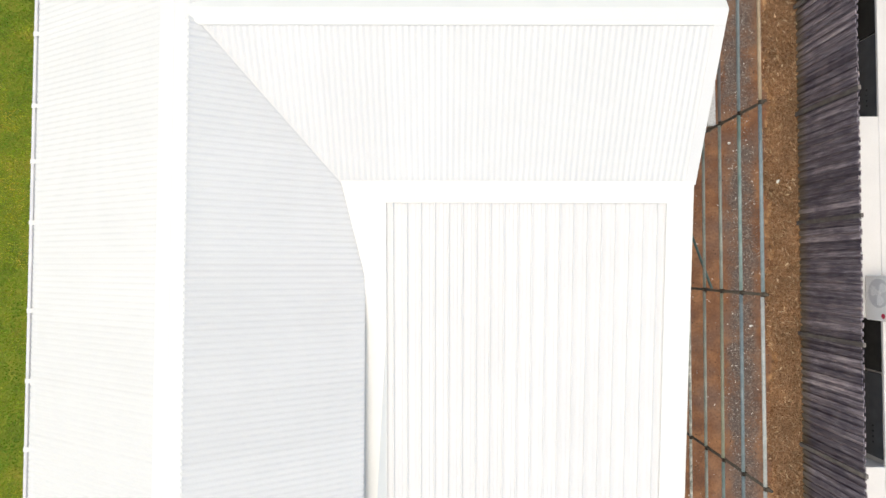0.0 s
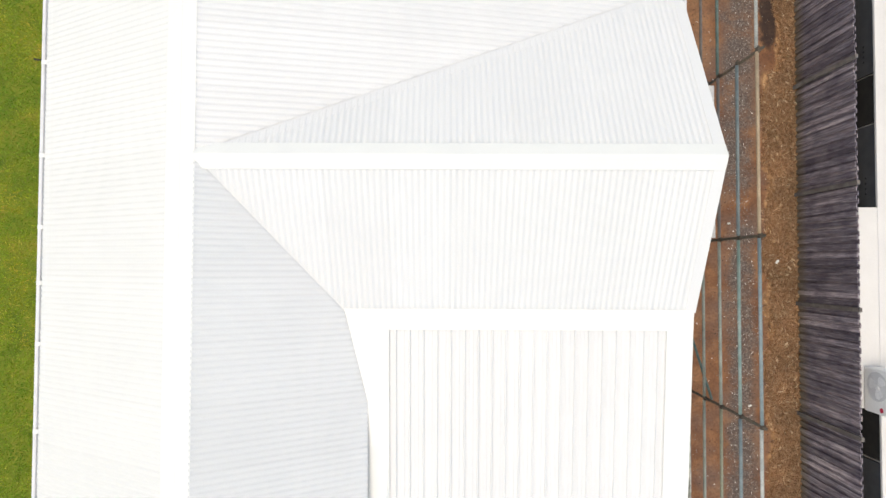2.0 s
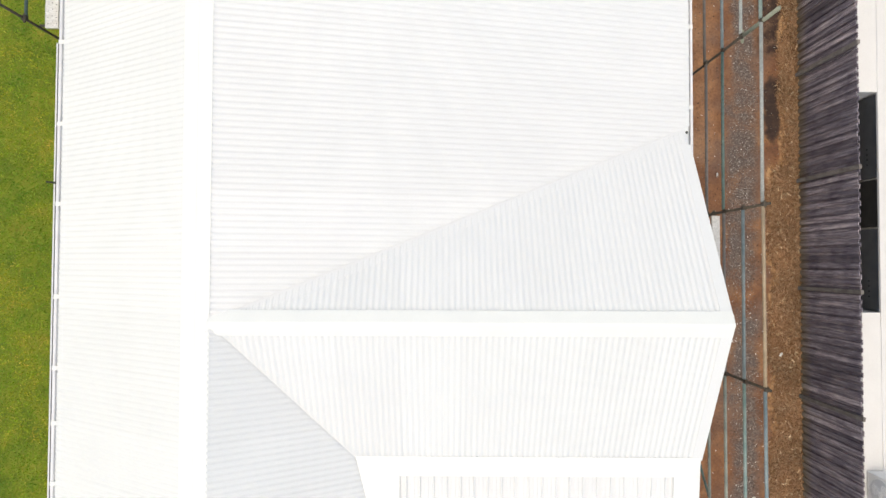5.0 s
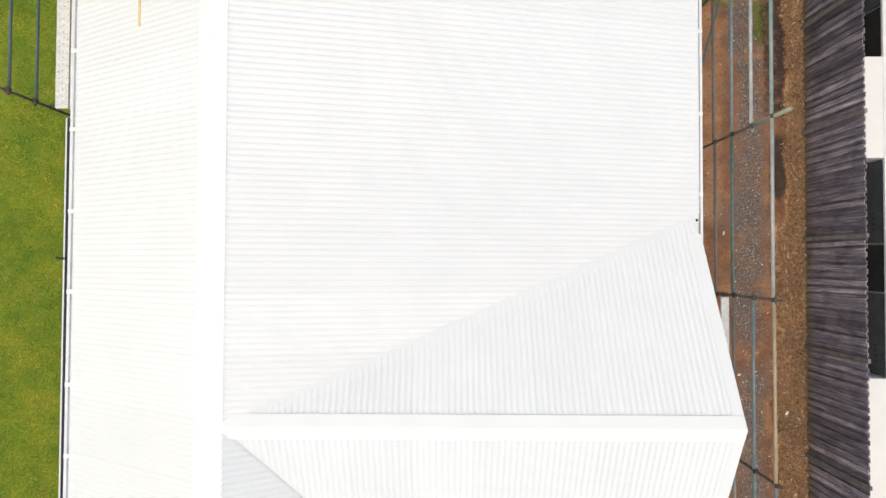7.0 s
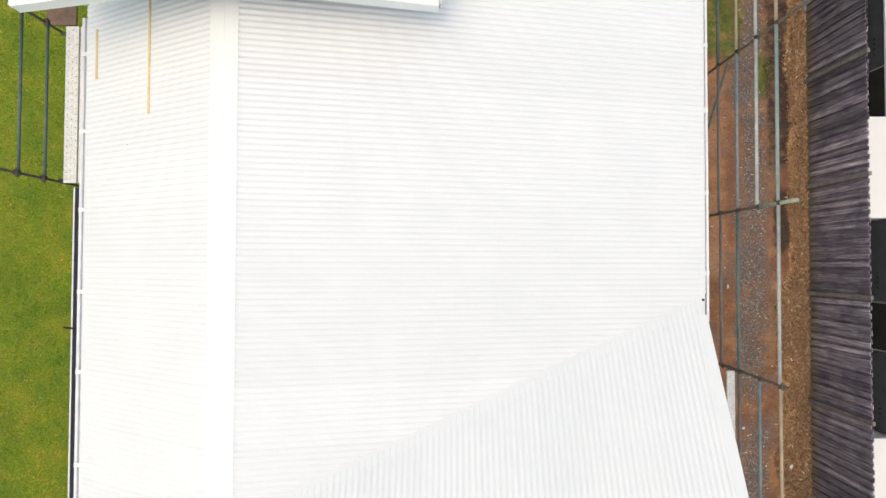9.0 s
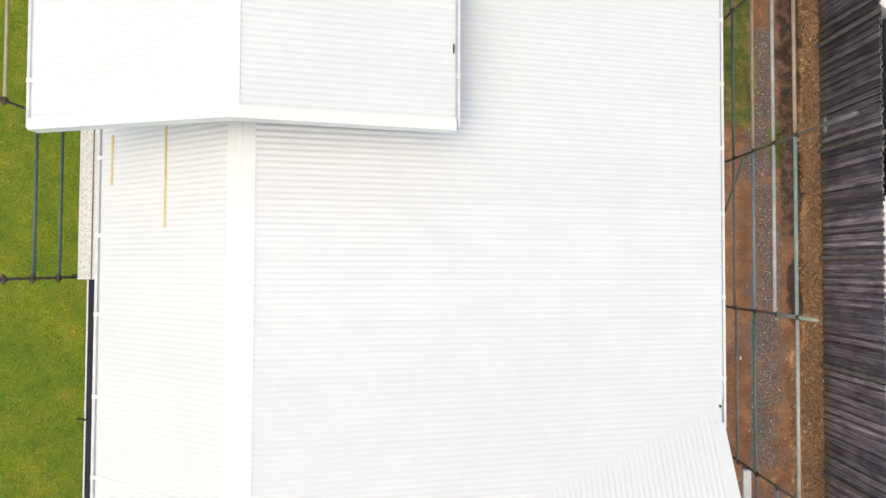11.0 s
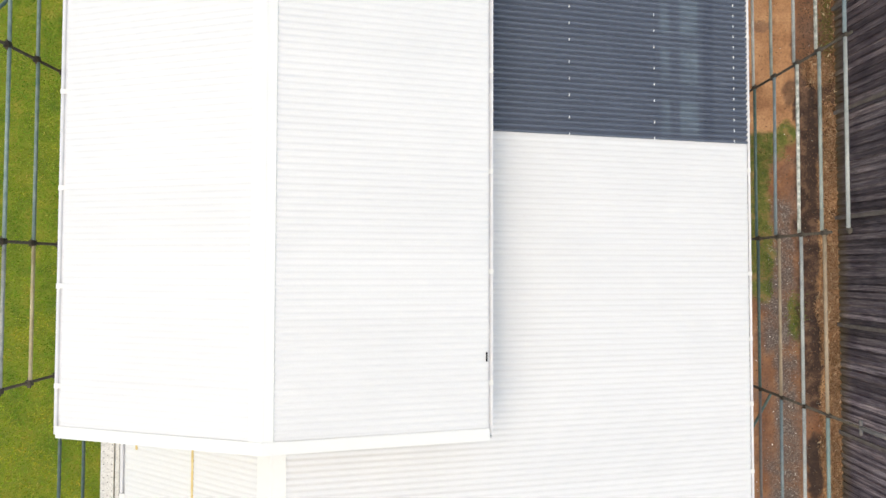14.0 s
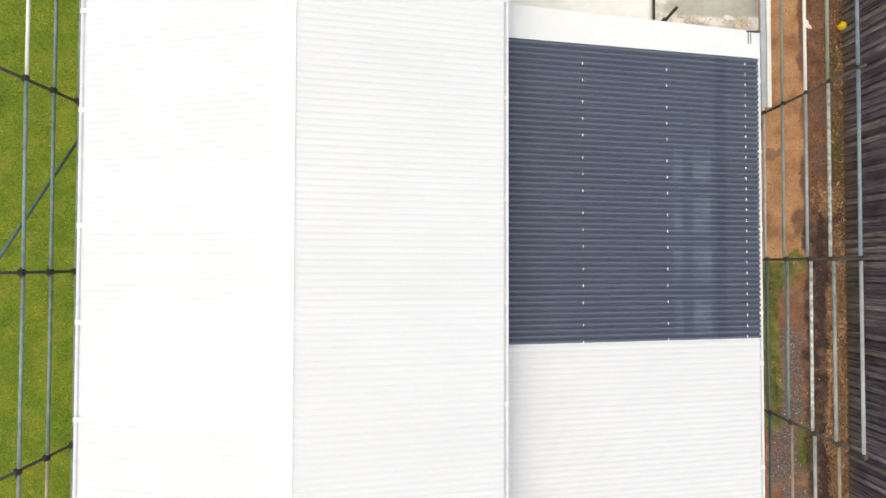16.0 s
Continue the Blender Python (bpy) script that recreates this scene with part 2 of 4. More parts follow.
    soil = tones(4.0, 9, [(0.37, (0.018, 0.011, 0.009)), (0.5, (0.050, 0.028, 0.021)), (0.62, (0.130, 0.075, 0.050))])
    sandy = tones(2.2, 7, [(0.34, (0.235, 0.114, 0.056)), (0.5, (0.345, 0.176, 0.087)), (0.66, (0.425, 0.232, 0.119))])
    moss = tones(4.5, 9, [(0.36, (0.060, 0.090, 0.014)), (0.5, (0.115, 0.130, 0.026)), (0.62, (0.215, 0.150, 0.055))])

    col = clay
    col = mix(n, l, zone(4.4, 6.42, 14.1, 22.0, 0.04), col, sandy)
    col = mix(n, l, zone(4.4, 5.55, 5.9, 10.4, 0.1), col, mix(n, l, 0.4, clay, sandy))
    gravel = calc("MAXIMUM", zone(5.86, 6.40, -9.0, 2.6, 0.12), zone(5.80, 6.44, 3.2, 7.4, 0.12))
    gravel = calc("MAXIMUM", gravel, zone(5.98, 6.38, 6.9, 12.7, 0.10))
    gravel = calc("MAXIMUM", gravel, zone(5.72, 6.40, 9.4, 11.6, 0.10))
    col = mix(n, l, calc("MULTIPLY", gravel, tones(2.6, 7, [(0.36, (0.35,) * 3), (0.56, (0.9,) * 3)])), col, grit)
    green = calc("MAXIMUM", zone(4.4, 6.22, 13.5, 14.15, 0.06), zone(4.4, 5.92, 10.5, 13.7, 0.07))
    for p in ((6.42, 10.2, 0.16, 0.42), (7.1, 18.5, 0.2, 0.5), (7.18, 16.5, 0.17, 0.9), (6.20, 14.0, 0.2, 0.3)):
        green = calc("MAXIMUM", green, spot(*p))
    col = mix(n, l, calc("MULTIPLY", green, 0.94), col, moss)
    dark = calc("MAXIMUM", zone(6.44, 8.4, 8.2, 24.0, 0.06), calc("MAXIMUM", spot(6.78, 6.95, 0.17, 0.60), spot(6.86, 9.7, 0.15, 1.1)))
    soil = mix(n, l, calc("MULTIPLY", rise(1, 15.2, 0.5), 0.65), soil, clay)
    dark = calc("MAXIMUM", dark, calc("MULTIPLY", calc("MAXIMUM", spot(6.32, 15.0, 0.13, 0.3), spot(5.8, 16.55, 0.22, 0.14)), 0.7))
    col = mix(n, l, calc("MULTIPLY", dark, 0.95), col, soil)
    straw = calc("MAXIMUM", zone(6.66, 9.0, -9.0, 5.9, 0.05), zone(6.93, 9.0, 5.6, 12.2, 0.05))
    for p in ((6.98, 15.45, 0.30, 0.34), (7.16, 14.2, 0.17, 0.62), (7.14, 13.0, 0.20, 0.75), (7.2, 12.1, 0.22, 0.5)):
        straw = calc("MAXIMUM", straw, calc("MULTIPLY", spot(*p), 0.75))
    col = mix(n, l, calc("MULTIPLY", straw, calc("SUBTRACT", 1.0, calc("MULTIPLY", spot(6.80, 6.95, 0.17, 0.60), 0.9))), col, dry)
    col = mix(n, l, calc("MULTIPLY", calc("MAXIMUM", spot(6.78, 6.95, 0.18, 0.62), calc("MAXIMUM", spot(6.84, 9.9, 0.12, 0.8), spot(6.80, 13.9, 0.10, 1.5))), 0.8), col, (0.034, 0.020, 0.016))
    col = mix(n, l, 0.6, col, grain, "MULTIPLY")
    col = mix(n, l, span(0, -200, -1.5, 0.25), col, lawn)
    col = mix(n, l, rise(0, 40, 8.0), col, lawn)
    l.new(col, b.inputs["Base Color"])
    bump(n, l, b, noise_at(n, l, 22, 8), 0.6, 0.02)
    return m


GROUND = ground_material()


def concrete():
    """Pale slab with rain stains and a damp mossy strip along its south end."""
    m, n, l, b = material("stained_concrete", 0.9)
    col = ramp(n, l, noise_at(n, l, 2.6, 8), [(0.36, (0.50, 0.44, 0.37)), (0.5, (0.64, 0.59, 0.52)), (0.62, (0.78, 0.75, 0.70))])
    spots = ramp(n, l, noise_at(n, l, 11, 5), [(0.34, (0.80, 0.75, 0.68)), (0.5, (1, 1, 1))])
    col = mix(n, l, 1.0, col, spots, "MULTIPLY")
    tc, mp, gr = n.new("ShaderNodeTexCoord"), n.new("ShaderNodeMapping"), n.new("ShaderNodeTexGradient")
    mp.vector_type, gr.gradient_type = "TEXTURE", "SPHERICAL"
    mp.inputs["Location"].default_value, mp.inputs["Scale"].default_value = (3.55, 18.42, 2.85), (1.5, 0.22, 5)
    l.new(tc.outputs["Object"], mp.inputs[0])
    l.new(mp.outputs[0], gr.inputs[0])
    damp = ramp(n, l, gr.outputs["Fac"], [(0.08, (0, 0, 0)), (0.3, (0.85,) * 3)])
    l.new(mix(n, l, damp, col, mix(n, l, noise_at(n, l, 7, 6), (0.27, 0.26, 0.205), (0.44, 0.42, 0.35))), b.inputs["Base Color"])
    bump(n, l, b, noise_at(n, l, 30, 6), 0.3, 0.01)
    return m


CONCRETE = concrete()
WHITE_SLAB = painted("chalky_white_slab", (0.84, 0.83, 0.80), (0.76, 0.75, 0.70), 0.8, 0.0, 2.6, 0.08, 5.0)
NEXT_WALL = painted("cool_white_render", (0.70, 0.70, 0.712), (0.655, 0.655, 0.67), 0.7, 0.0, 1.5, 0.05)


# ---- mesh helpers ----
def part(name, bm, mat, parent=None, label="", smooth=False, at=None):
    me = bpy.data.meshes.new(name)
    bm.normal_update()
    bm.to_mesh(me)
    bm.free()
    if mat:
        me.materials.append(mat)
    if smooth:
        me.polygons.foreach_set("use_smooth", [True] * len(me.polygons))
    ob = new(name, me)
    if parent:
        ob.parent = parent
    if at is not None:
        ob.matrix_basis = at
    return tagged(ob, label)


def mesh_part(name, me, parent, at=None):
    """Another piece on a mesh that exists already."""
    ob = new(name, me)
    ob.parent = parent
    if at is not None:
        ob.matrix_basis = at
    return ob


def box(lo, hi, bevel=0.0, bm=None):
    bm = bm or bmesh.new()
    size, mid = [b - a for a, b in zip(lo, hi)], [(a + b) / 2 for a, b in zip(lo, hi)]
    r = bmesh.ops.create_cube(bm, size=1, matrix=Matrix.LocRotScale(mid, None, size))
    if bevel:
        edges = list({e for v in r["verts"] for e in v.link_edges})
        bmesh.ops.bevel(bm, geom=edges, offset=bevel, segments=2, affect="EDGES", profile=0.5)
    return bm


def tube(a, b, radius, sides=10, bm=None):
    bm = bm or bmesh.new()
    a, b = Vector(a), Vector(b)
    turn = (b - a).to_track_quat("Z", "X").to_matrix().to_4x4()
    bmesh.ops.create_cone(bm, cap_ends=True, segments=sides, radius1=radius, radius2=radius, depth=(b - a).length,
                          matrix=Matrix.Translation((a + b) / 2) @ turn)
    return bm


def sweep(profile, a, b, closed=False, bm=None):
    """A profile of (across, up) points carried from a to b; across lies level, to the right of the way."""
    bm = bm or bmesh.new()
    a, b = Vector(a), Vector(b)
    right = (b - a).cross(Vector((0, 0, 1))).normalized()
    up = right.cross(b - a).normalized()
    ends = [[bm.verts.new(e + right * p + up * q) for p, q in profile] for e in (a, b)]
    k = len(profile)
    for i in range(k if closed else k - 1):
        j = (i + 1) % k
        bm.faces.new((ends[0][i], ends[0][j], ends[1][j], ends[1][i]))
    if closed:
        bm.faces.new(ends[0])
        bm.faces.new(ends[1][::-1])
    bmesh.ops.recalc_face_normals(bm, faces=bm.faces)
    return bm


def thing(name, label, category, group="", kind=""):
    return tagged(new(name), label, category, group, kind)


PITCH, SHEET = 0.0757, 10  # a corrugation, and how many make one sheet


def corrugated(parent, mat, place, u0, u1, v0, v1, name="roof_sheet", high=0.0055, pitch=PITCH, label="", sharp=False):
    """Corrugated sheets side by side. place(u, v) is a point of the slope, u across the ribs, v along them;
    v0(u) and v1(u) bound it. The ribs stand out along the slope's normal."""
    o = Vector(place(0, 0))
    eu, ev = Vector(place(1, 0)) - o, Vector(place(0, 1)) - o
    normal = eu.cross(ev).normalized()
    if normal.z < 0:
        normal.negate()
    wide = pitch * SHEET
    first, last = math.floor(u0 / wide), math.ceil(u1 / wide)
    for k in range(first, last):
        a, b = max(u0, k * wide), min(u1, (k + 1) * wide + 0.3 * pitch)
        if b - a < 0.01:
            continue
        steps = max(2, round((b - a) / pitch * (16 if sharp else 8)))
        bm, rows = bmesh.new(), []
        lift = random.uniform(0, 0.0008)
        for i in range(steps + 1):
            u = a + (b - a) * i / steps
            h = high * (2 * abs(math.cos(math.pi * u / pitch)) ** 1.35 - 1 if sharp else math.cos(2 * math.pi * u / pitch)) + lift + 0.0016 * (u - a) / wide
            p, q = v0(u), v1(u)
            if q <= p + 1e-4:
                q = p + 1e-4
            rows.append([bm.verts.new(Vector(place(u, p + (q - p) * s / 4)) + normal * h) for s in range(5)])
        for r, s in zip(rows, rows[1:]):
            for i in range(4):
                bm.faces.new((r[i], r[i + 1], s[i + 1], s[i]))
        bmesh.ops.recalc_face_normals(bm, faces=bm.faces)
        if sum(f.normal.z for f in bm.faces) < 0:
            bmesh.ops.reverse_faces(bm, faces=bm.faces)
        part(name, bm, mat, parent, label, smooth=not sharp)


def slab(points, down=0.02, bm=None):
    """A flat plate of any outline with thickness below it."""
    bm = bm or bmesh.new()
    top = [bm.verts.new(p) for p in points]
    low = [bm.verts.new((p[0], p[1], p[2] - down)) for p in points]
    bm.faces.new(top)
    bm.faces.new(low[::-1])
    for i in range(len(points)):
        j = (i + 1) % len(points)
        bm.faces.new((top[i], low[i], low[j], top[j]))
    bmesh.ops.recalc_face_normals(bm, faces=bm.faces)
    return bm


# ---- ground ----
def build_ground():
    bm = bmesh.new()
    xs = [-400, -60, -20, -12, -9, -7, -5, 0, 3, 5, 6.5, 7.4, 9, 14, 40, 400]
    zs = [0.2, 0.2, 0.32, 0.32, 0.31, 0.28, 0.22, 0.1, 0.0, -0.02, 0.02, 0.0, 0.0, 0.0, 0, 0]
    ys = [-400, -60, -20, -8, 0, 8, 16, 24, 60, 400]
    grid = [[bm.verts.new((x, y, z)) for y in ys] for x, z in zip(xs, zs)]
    for a, b in zip(grid, grid[1:]):
        for i in range(len(ys) - 1):
            bm.faces.new((a[i], b[i], b[i + 1], a[i + 1]))
    return tagged(part("ground", bm, GROUND), "lawn on one side, bare brown clay and gravel on the other", "ground", kind="structure")


ground = build_ground()


def ground_z(x):
    return float(np.interp(x, [-9, -7, -5, 0, 3, 5, 6.5, 7.4], [0.31, 0.28, 0.22, 0.1, 0.0, -0.02, 0.02, 0.0]))


# ---- the house and its roofs ----
S, N = -6.5, 22.0                      # how far the house runs south and north
RX, RZ = -3.15, 5.585                  # long ridge
house = thing("house", "single-level house under construction with white corrugated steel roofs", "house")


def west_z(x): return RZ - 0.522 * (RX - x)
def east_z(x): return 5.56 - 0.219 * (x + 2.97)
def steep_z(x): return 5.56 - 0.58 * (x + 2.97)
def cross_n(y): return 5.57 - 0.52 * (y - 2.97)
def cross_s(y): return 5.57 - 0.50 * (2.97 - y)
def valley_n(x): return 2.97 + (0.219 * (x + 2.97) + 0.01) / 0.52
def valley_s(y): return -2.97 + (0.50 * (2.97 - y) - 0.01) / 0.58
def flat_z(y): return 4.585 - 0.095 * (0.84 - y)
def up_west(x): return 6.27 - 0.240 * (-3.05 - x)
def up_east(x): return 6.27 - 0.248 * (x + 3.05)


EAVE_E, EAVE_W, EAVE_S, EAVE_M = 3.29, -5.585, 1.07, -1.07
DARK_FROM, DARK_TO = 13.00, 17.07
UP_S = 9.17


def deck(points, name="roof"):
    return part(name, slab([(x, y, z - 0.03) for x, y, z in points], 0.05), WALL, house)


def x_at_y(y): return np.interp(y, [valley_n(-2.97), valley_n(EAVE_E)], [-2.97, EAVE_E])


roof = deck([(RX, S, RZ), (RX, 9.8, RZ), (EAVE_W, 9.8, west_z(EAVE_W)), (EAVE_W, S, west_z(EAVE_W))])
corrugated(roof, WHITE_ROOF, lambda u, v: (v, u, west_z(v)), S, 9.75, lambda u: EAVE_W, lambda u: RX, high=0.0042)

roof_e = deck([(-2.97, 2.99, 5.56), (EAVE_E, valley_n(EAVE_E), east_z(EAVE_E)), (EAVE_E, DARK_TO, east_z(EAVE_E)), (-2.97, DARK_TO, 5.56)])
corrugated(roof_e, WHITE_ROOF, lambda u, v: (v, u, east_z(v)), 3.0, DARK_FROM,
           lambda u: -2.995, lambda u: min(EAVE_E, -2.97 + max(0.0, (u - 2.97) * 0.52 - 0.01) / 0.219 - 0.06))
roof_d = part("dark_roof", slab([(-0.9, DARK_FROM + 0.01, east_z(-0.9) - 0.02), (EAVE_E, DARK_FROM + 0.01, east_z(EAVE_E) - 0.02),
                                 (EAVE_E, DARK_TO, east_z(EAVE_E) - 0.02), (-0.9, DARK_TO, east_z(-0.9) - 0.02)], 0.008), DARK_ROOF, house)
corrugated(roof_d, DARK_ROOF, lambda u, v: (v, u, east_z(v) + 0.008), DARK_FROM, DARK_TO, lambda u: -0.9, lambda u: EAVE_E, "dark_roof_sheet", 0.020, sharp=True)

roof_m = deck([(-2.97, S, 5.56), (EAVE_M - 0.03, S, steep_z(EAVE_M)), (EAVE_M - 0.03, 0.7, steep_z(EAVE_M)), (-2.97, 2.95, 5.56)])
corrugated(roof_m, WHITE_ROOF, lambda u, v: (v, u, steep_z(v)), S, 2.95, lambda u: -2.99,
           lambda u: min(EAVE_M, -2.97 + max(0.0, (2.97 - u) * 0.5 - 0.01) / 0.58 - 0.025))

roof_c = deck([(-2.9, 2.97, 5.57), (3.2, 2.97, 5.57), (3.2, EAVE_S, cross_s(EAVE_S)), (valley_s(EAVE_S), EAVE_S, cross_s(EAVE_S))])
corrugated(roof_c, WHITE_ROOF, lambda u, v: (u, v, cross_s(v)), -2.9, 3.2,
           lambda u: max(EAVE_S, 2.97 - (0.58 * (u + 2.97) + 0.01) / 0.5 + 0.035), lambda u: 2.95)
roof_n = deck([(-2.9, 2.99, 5.56), (3.2, 2.99, 5.56), (3.2, valley_n(3.2), cross_n(valley_n(3.2)))])
corrugated(roof_n, WHITE_ROOF, lambda u, v: (u, v, cross_n(v)), -2.9, 3.22, lambda u: 2.99, lambda u: valley_n(u) - 0.02)

roof_u = deck([(-3.05, UP_S, 6.27), (-3.05, N, 6.27), (-5.65, N, up_west(-5.65)), (-5.65, UP_S, up_west(-5.65))], "upper_roof")
corrugated(roof_u, WHITE_ROOF, lambda u, v: (v, u, up_west(v)), UP_S, N, lambda u: -5.66, lambda u: -3.04, high=0.0042)
roof_v = deck([(-3.05, UP_S, 6.27), (-0.6, UP_S, up_east(-0.6)), (-0.6, N, up_east(-0.6)), (-3.05, N, 6.27)], "upper_roof")
corrugated(roof_v, WHITE_ROOF, lambda u, v: (v, u, up_east(v)), UP_S, N, lambda u: -3.06, lambda u: -0.55)


# the low tray roof south of the cross gable, with its wide flashings
def tray_roof():
    y0, y1, x0, x1 = S, 0.86, -0.80, 2.90
    tray = part("tray_roof", slab([(x0 - 0.1, y1, flat_z(y1) - 0.04), (x1 + 0.1, y1, flat_z(y1) - 0.04), (x1 + 0.1, y0, flat_z(y0) - 0.04), (x0 - 0.1, y0, flat_z(y0) - 0.04)], 0.05), WALL, house)
    step, x = 0.183, -0.71
    prof = [(0, 0), (0.007, 0.024), (0.023, 0.024), (0.030, 0)]
    k = 0
    while x < x1:
        bm = bmesh.new()
        xs = []
        for r in range(4):
            xs += [(x + r * step + p, q) for p, q in prof] + [(x + r * step + 0.075, 0), (x + r * step + 0.082, 0.004), (x + r * step + 0.13, 0.004), (x + r * step + 0.137, 0)]
        xs = ([(x0, 0.0)] if x < -0.6 else []) + [p for p in xs if p[0] < x1 + 0.02] + ([(x + 4 * step, 0.0)] if x + 4 * step < x1 else [])
        rows = [[bm.verts.new((px, yy, flat_z(yy) - 0.015 + q)) for yy in (y1, y0)] for px, q in xs]
        for a, b in zip(rows, rows[1:]):
            bm.faces.new((a[0], a[1], b[1], b[0]))
        bmesh.ops.recalc_face_normals(bm, faces=bm.faces)
        part("tray_sheet", bm, WHITE_ROOF, tray)
        x += 4 * step
    # a folded edge strip, and the flashings round it
    bm = slab([(-1.37, 1.12, steep_z(-1.37) + 0.02), (3.22, 1.12, cross_s(1.12) + 0.014), (3.22, 0.84, flat_z(0.84) + 0.016), (-0.785, 0.84, flat_z(0.84) + 0.016)], 0.012)
    part("flashing", bm, WHITE_TRIM, tray)
    bm = slab([(-1.37, 1.13, steep_z(-1.37) + 0.022), (-0.78, 0.845, flat_z(0.845) + 0.012), (-0.78, -0.13, flat_z(-0.13) + 0.012), (-1.07, -0.13, steep_z(-1.07) + 0.022)], 0.012)
    part("flashing", bm, WHITE_TRIM, tray)
    bm = slab([(-1.07, -0.13, steep_z(-1.07) + 0.022), (-0.78, -0.13, flat_z(-0.13) + 0.012), (-0.78, -0.75, flat_z(-0.75) + 0.012), (-1.09, -0.75, steep_z(-1.0) - 0.03)], 0.012)
    part("flashing", bm, WHITE_TRIM, tray)
    bm = slab([(-1.09, -0.75, steep_z(-1.0) - 0.035), (-0.78, -0.75, flat_z(-0.75) + 0.012), (-0.78, y0, flat_z(y0) + 0.012), (-1.09, y0, flat_z(y0) + 0.25)], 0.012)
    part("flashing", bm, WHITE_TRIM, tray)
    bm = slab([(2.88, 0.845, flat_z(0.845) + 0.014), (3.22, 0.845, flat_z(0.845) + 0.02), (3.22, y0, flat_z(y0) + 0.02), (2.88, y0, flat_z(y0) + 0.014)], 0.012)
    part("flashing", bm, WHITE_TRIM, tray)
    bm = slab([(3.20, 1.1, flat_z(1.1)), (3.235, 1.1, flat_z(1.1)), (3.235, y0, flat_z(y0)), (3.20, y0, flat_z(y0))], 0.24)
    part("fascia", bm, WHITE_TRIM, tray)
    return tray


tray = tray_roof()


# cappings: two wings and a small roll along each ridge
def ridge_cap(a, b, wing_l, wing_r, drop_l, drop_r, parent, lip_l=0.02, lip_r=0.02):
    roll = [(0.02 * math.sin(t), 0.005 * math.cos(t)) for t in np.linspace(-1.57, 1.57, 7)]
    prof = [(-wing_l, -drop_l - lip_l), (-wing_l, -drop_l)] + [(p, q) for p, q in roll] + [(wing_r, -drop_r), (wing_r, -drop_r - lip_r)]
    part("ridge_cap", sweep(prof, a, b), WHITE_TRIM, parent, smooth=False)


CAP = 0.010
ridge_cap((RX, S, RZ + CAP), (RX, 2.8, RZ + CAP), 0.19, 0.18, 0.085, 0.0275, roof, 0.02, 0.002)
ridge_cap((RX, 2.8, RZ + CAP), (RX, 9.6, RZ + CAP), 0.19, 0.18, 0.085, 0.0265, roof, 0.02, 0.002)
ridge_cap((-2.99, 2.97, 5.588), (3.24, 2.97, 5.59), 0.155, 0.155, 0.074, 0.074, roof_c, 0.016, 0.014)
ridge_cap((-3.05, UP_S, 6.275), (-3.05, N, 6.275), 0.16, 0.12, 0.030, 0.020, roof_u)


# barge cappings at the verges
def barge(p, q, out, name="barge_cap", wide=0.13, deep=0.20, mat=WHITE_TRIM):
    """Flat capping on the edge from p to q and a board hanging under it; out points away from the roof."""
    p, q, out = Vector(p), Vector(q), Vector(out)
    inn = -out * wide
    up = Vector((0, 0, 0.013))
    bm = slab([p + inn + up, q + inn + up, q + out * 0.012 + up, p + out * 0.012 + up], 0.008)
    low = up - Vector((0, 0, 0.008))
    slab([p + low, q + low, q + out * 0.012 + low, p + out * 0.012 + low], deep, bm)
    return part(name, bm, mat, house)


barge((3.23, 2.97, 5.575), (3.23, 1.08, cross_s(1.08)), (1, 0, 0), mat=WHITE_ROOF)
barge((3.23, 2.97, 5.575), (3.23, 5.36, cross_n(5.36)), (1, 0, 0), mat=WHITE_ROOF)
barge((-5.72, UP_S, up_west(-5.72)), (-3.05, UP_S, 6.275), (0, -1, 0), deep=0.18)
barge((-3.05, UP_S, 6.275), (-0.53, UP_S, up_east(-0.53)), (0, -1, 0), deep=0.18)
# valley trays: two leaves folded along the valley, one under each slope
def valley(a, b, slope_1, slope_2, d1, d2, under_1=0.005, under_2=0.005):
    """From a to b; slope_k(x, y) is the height of a slope, and the leaf runs d_k away from the fold, to under_k below it."""
    for slope, (dx, dy), under in ((slope_1, d1, under_1), (slope_2, d2, under_2)):
        ring = [a, b, (b[0] + dx, b[1] + dy), (a[0] + dx, a[1] + dy)]
        drop = (under_2, under_2, under, under)
        part("valley_tray", slab([(x, y, slope(x, y) - d) for (x, y), d in zip(ring, drop)], 0.003), WHITE_ROOF, house)


valley((-2.78, valley_n(-2.78)), (3.22, valley_n(3.22)), lambda x, y: east_z(x), lambda x, y: cross_n(y), (0, 0.10), (0, -0.13), 0.030, -0.002)
valley((valley_s(2.87), 2.87), (valley_s(1.07), 1.07), lambda x, y: steep_z(x), lambda x, y: cross_s(y), (-0.12, 0), (0.14, 0))
part("corner_flashing", slab([(x, y, east_z(x) - 0.006) for x, y in ((3.12, 5.2), (3.28, 5.2), (3.28, 5.66), (3.12, 5.66))], 0.006), WHITE_TRIM, house)
# white edge strips beside the dark sheets
part("edge_flashing", slab([(-0.9, DARK_TO - 0.005, east_z(-0.9) + 0.02), (EAVE_E + 0.02, DARK_TO - 0.005, east_z(EAVE_E) + 0.02),
                            (EAVE_E + 0.02, 17.46, east_z(EAVE_E) + 0.02), (-0.9, 17.52, east_z(-0.9) + 0.02)], 0.03), WHITE_TRIM, house)


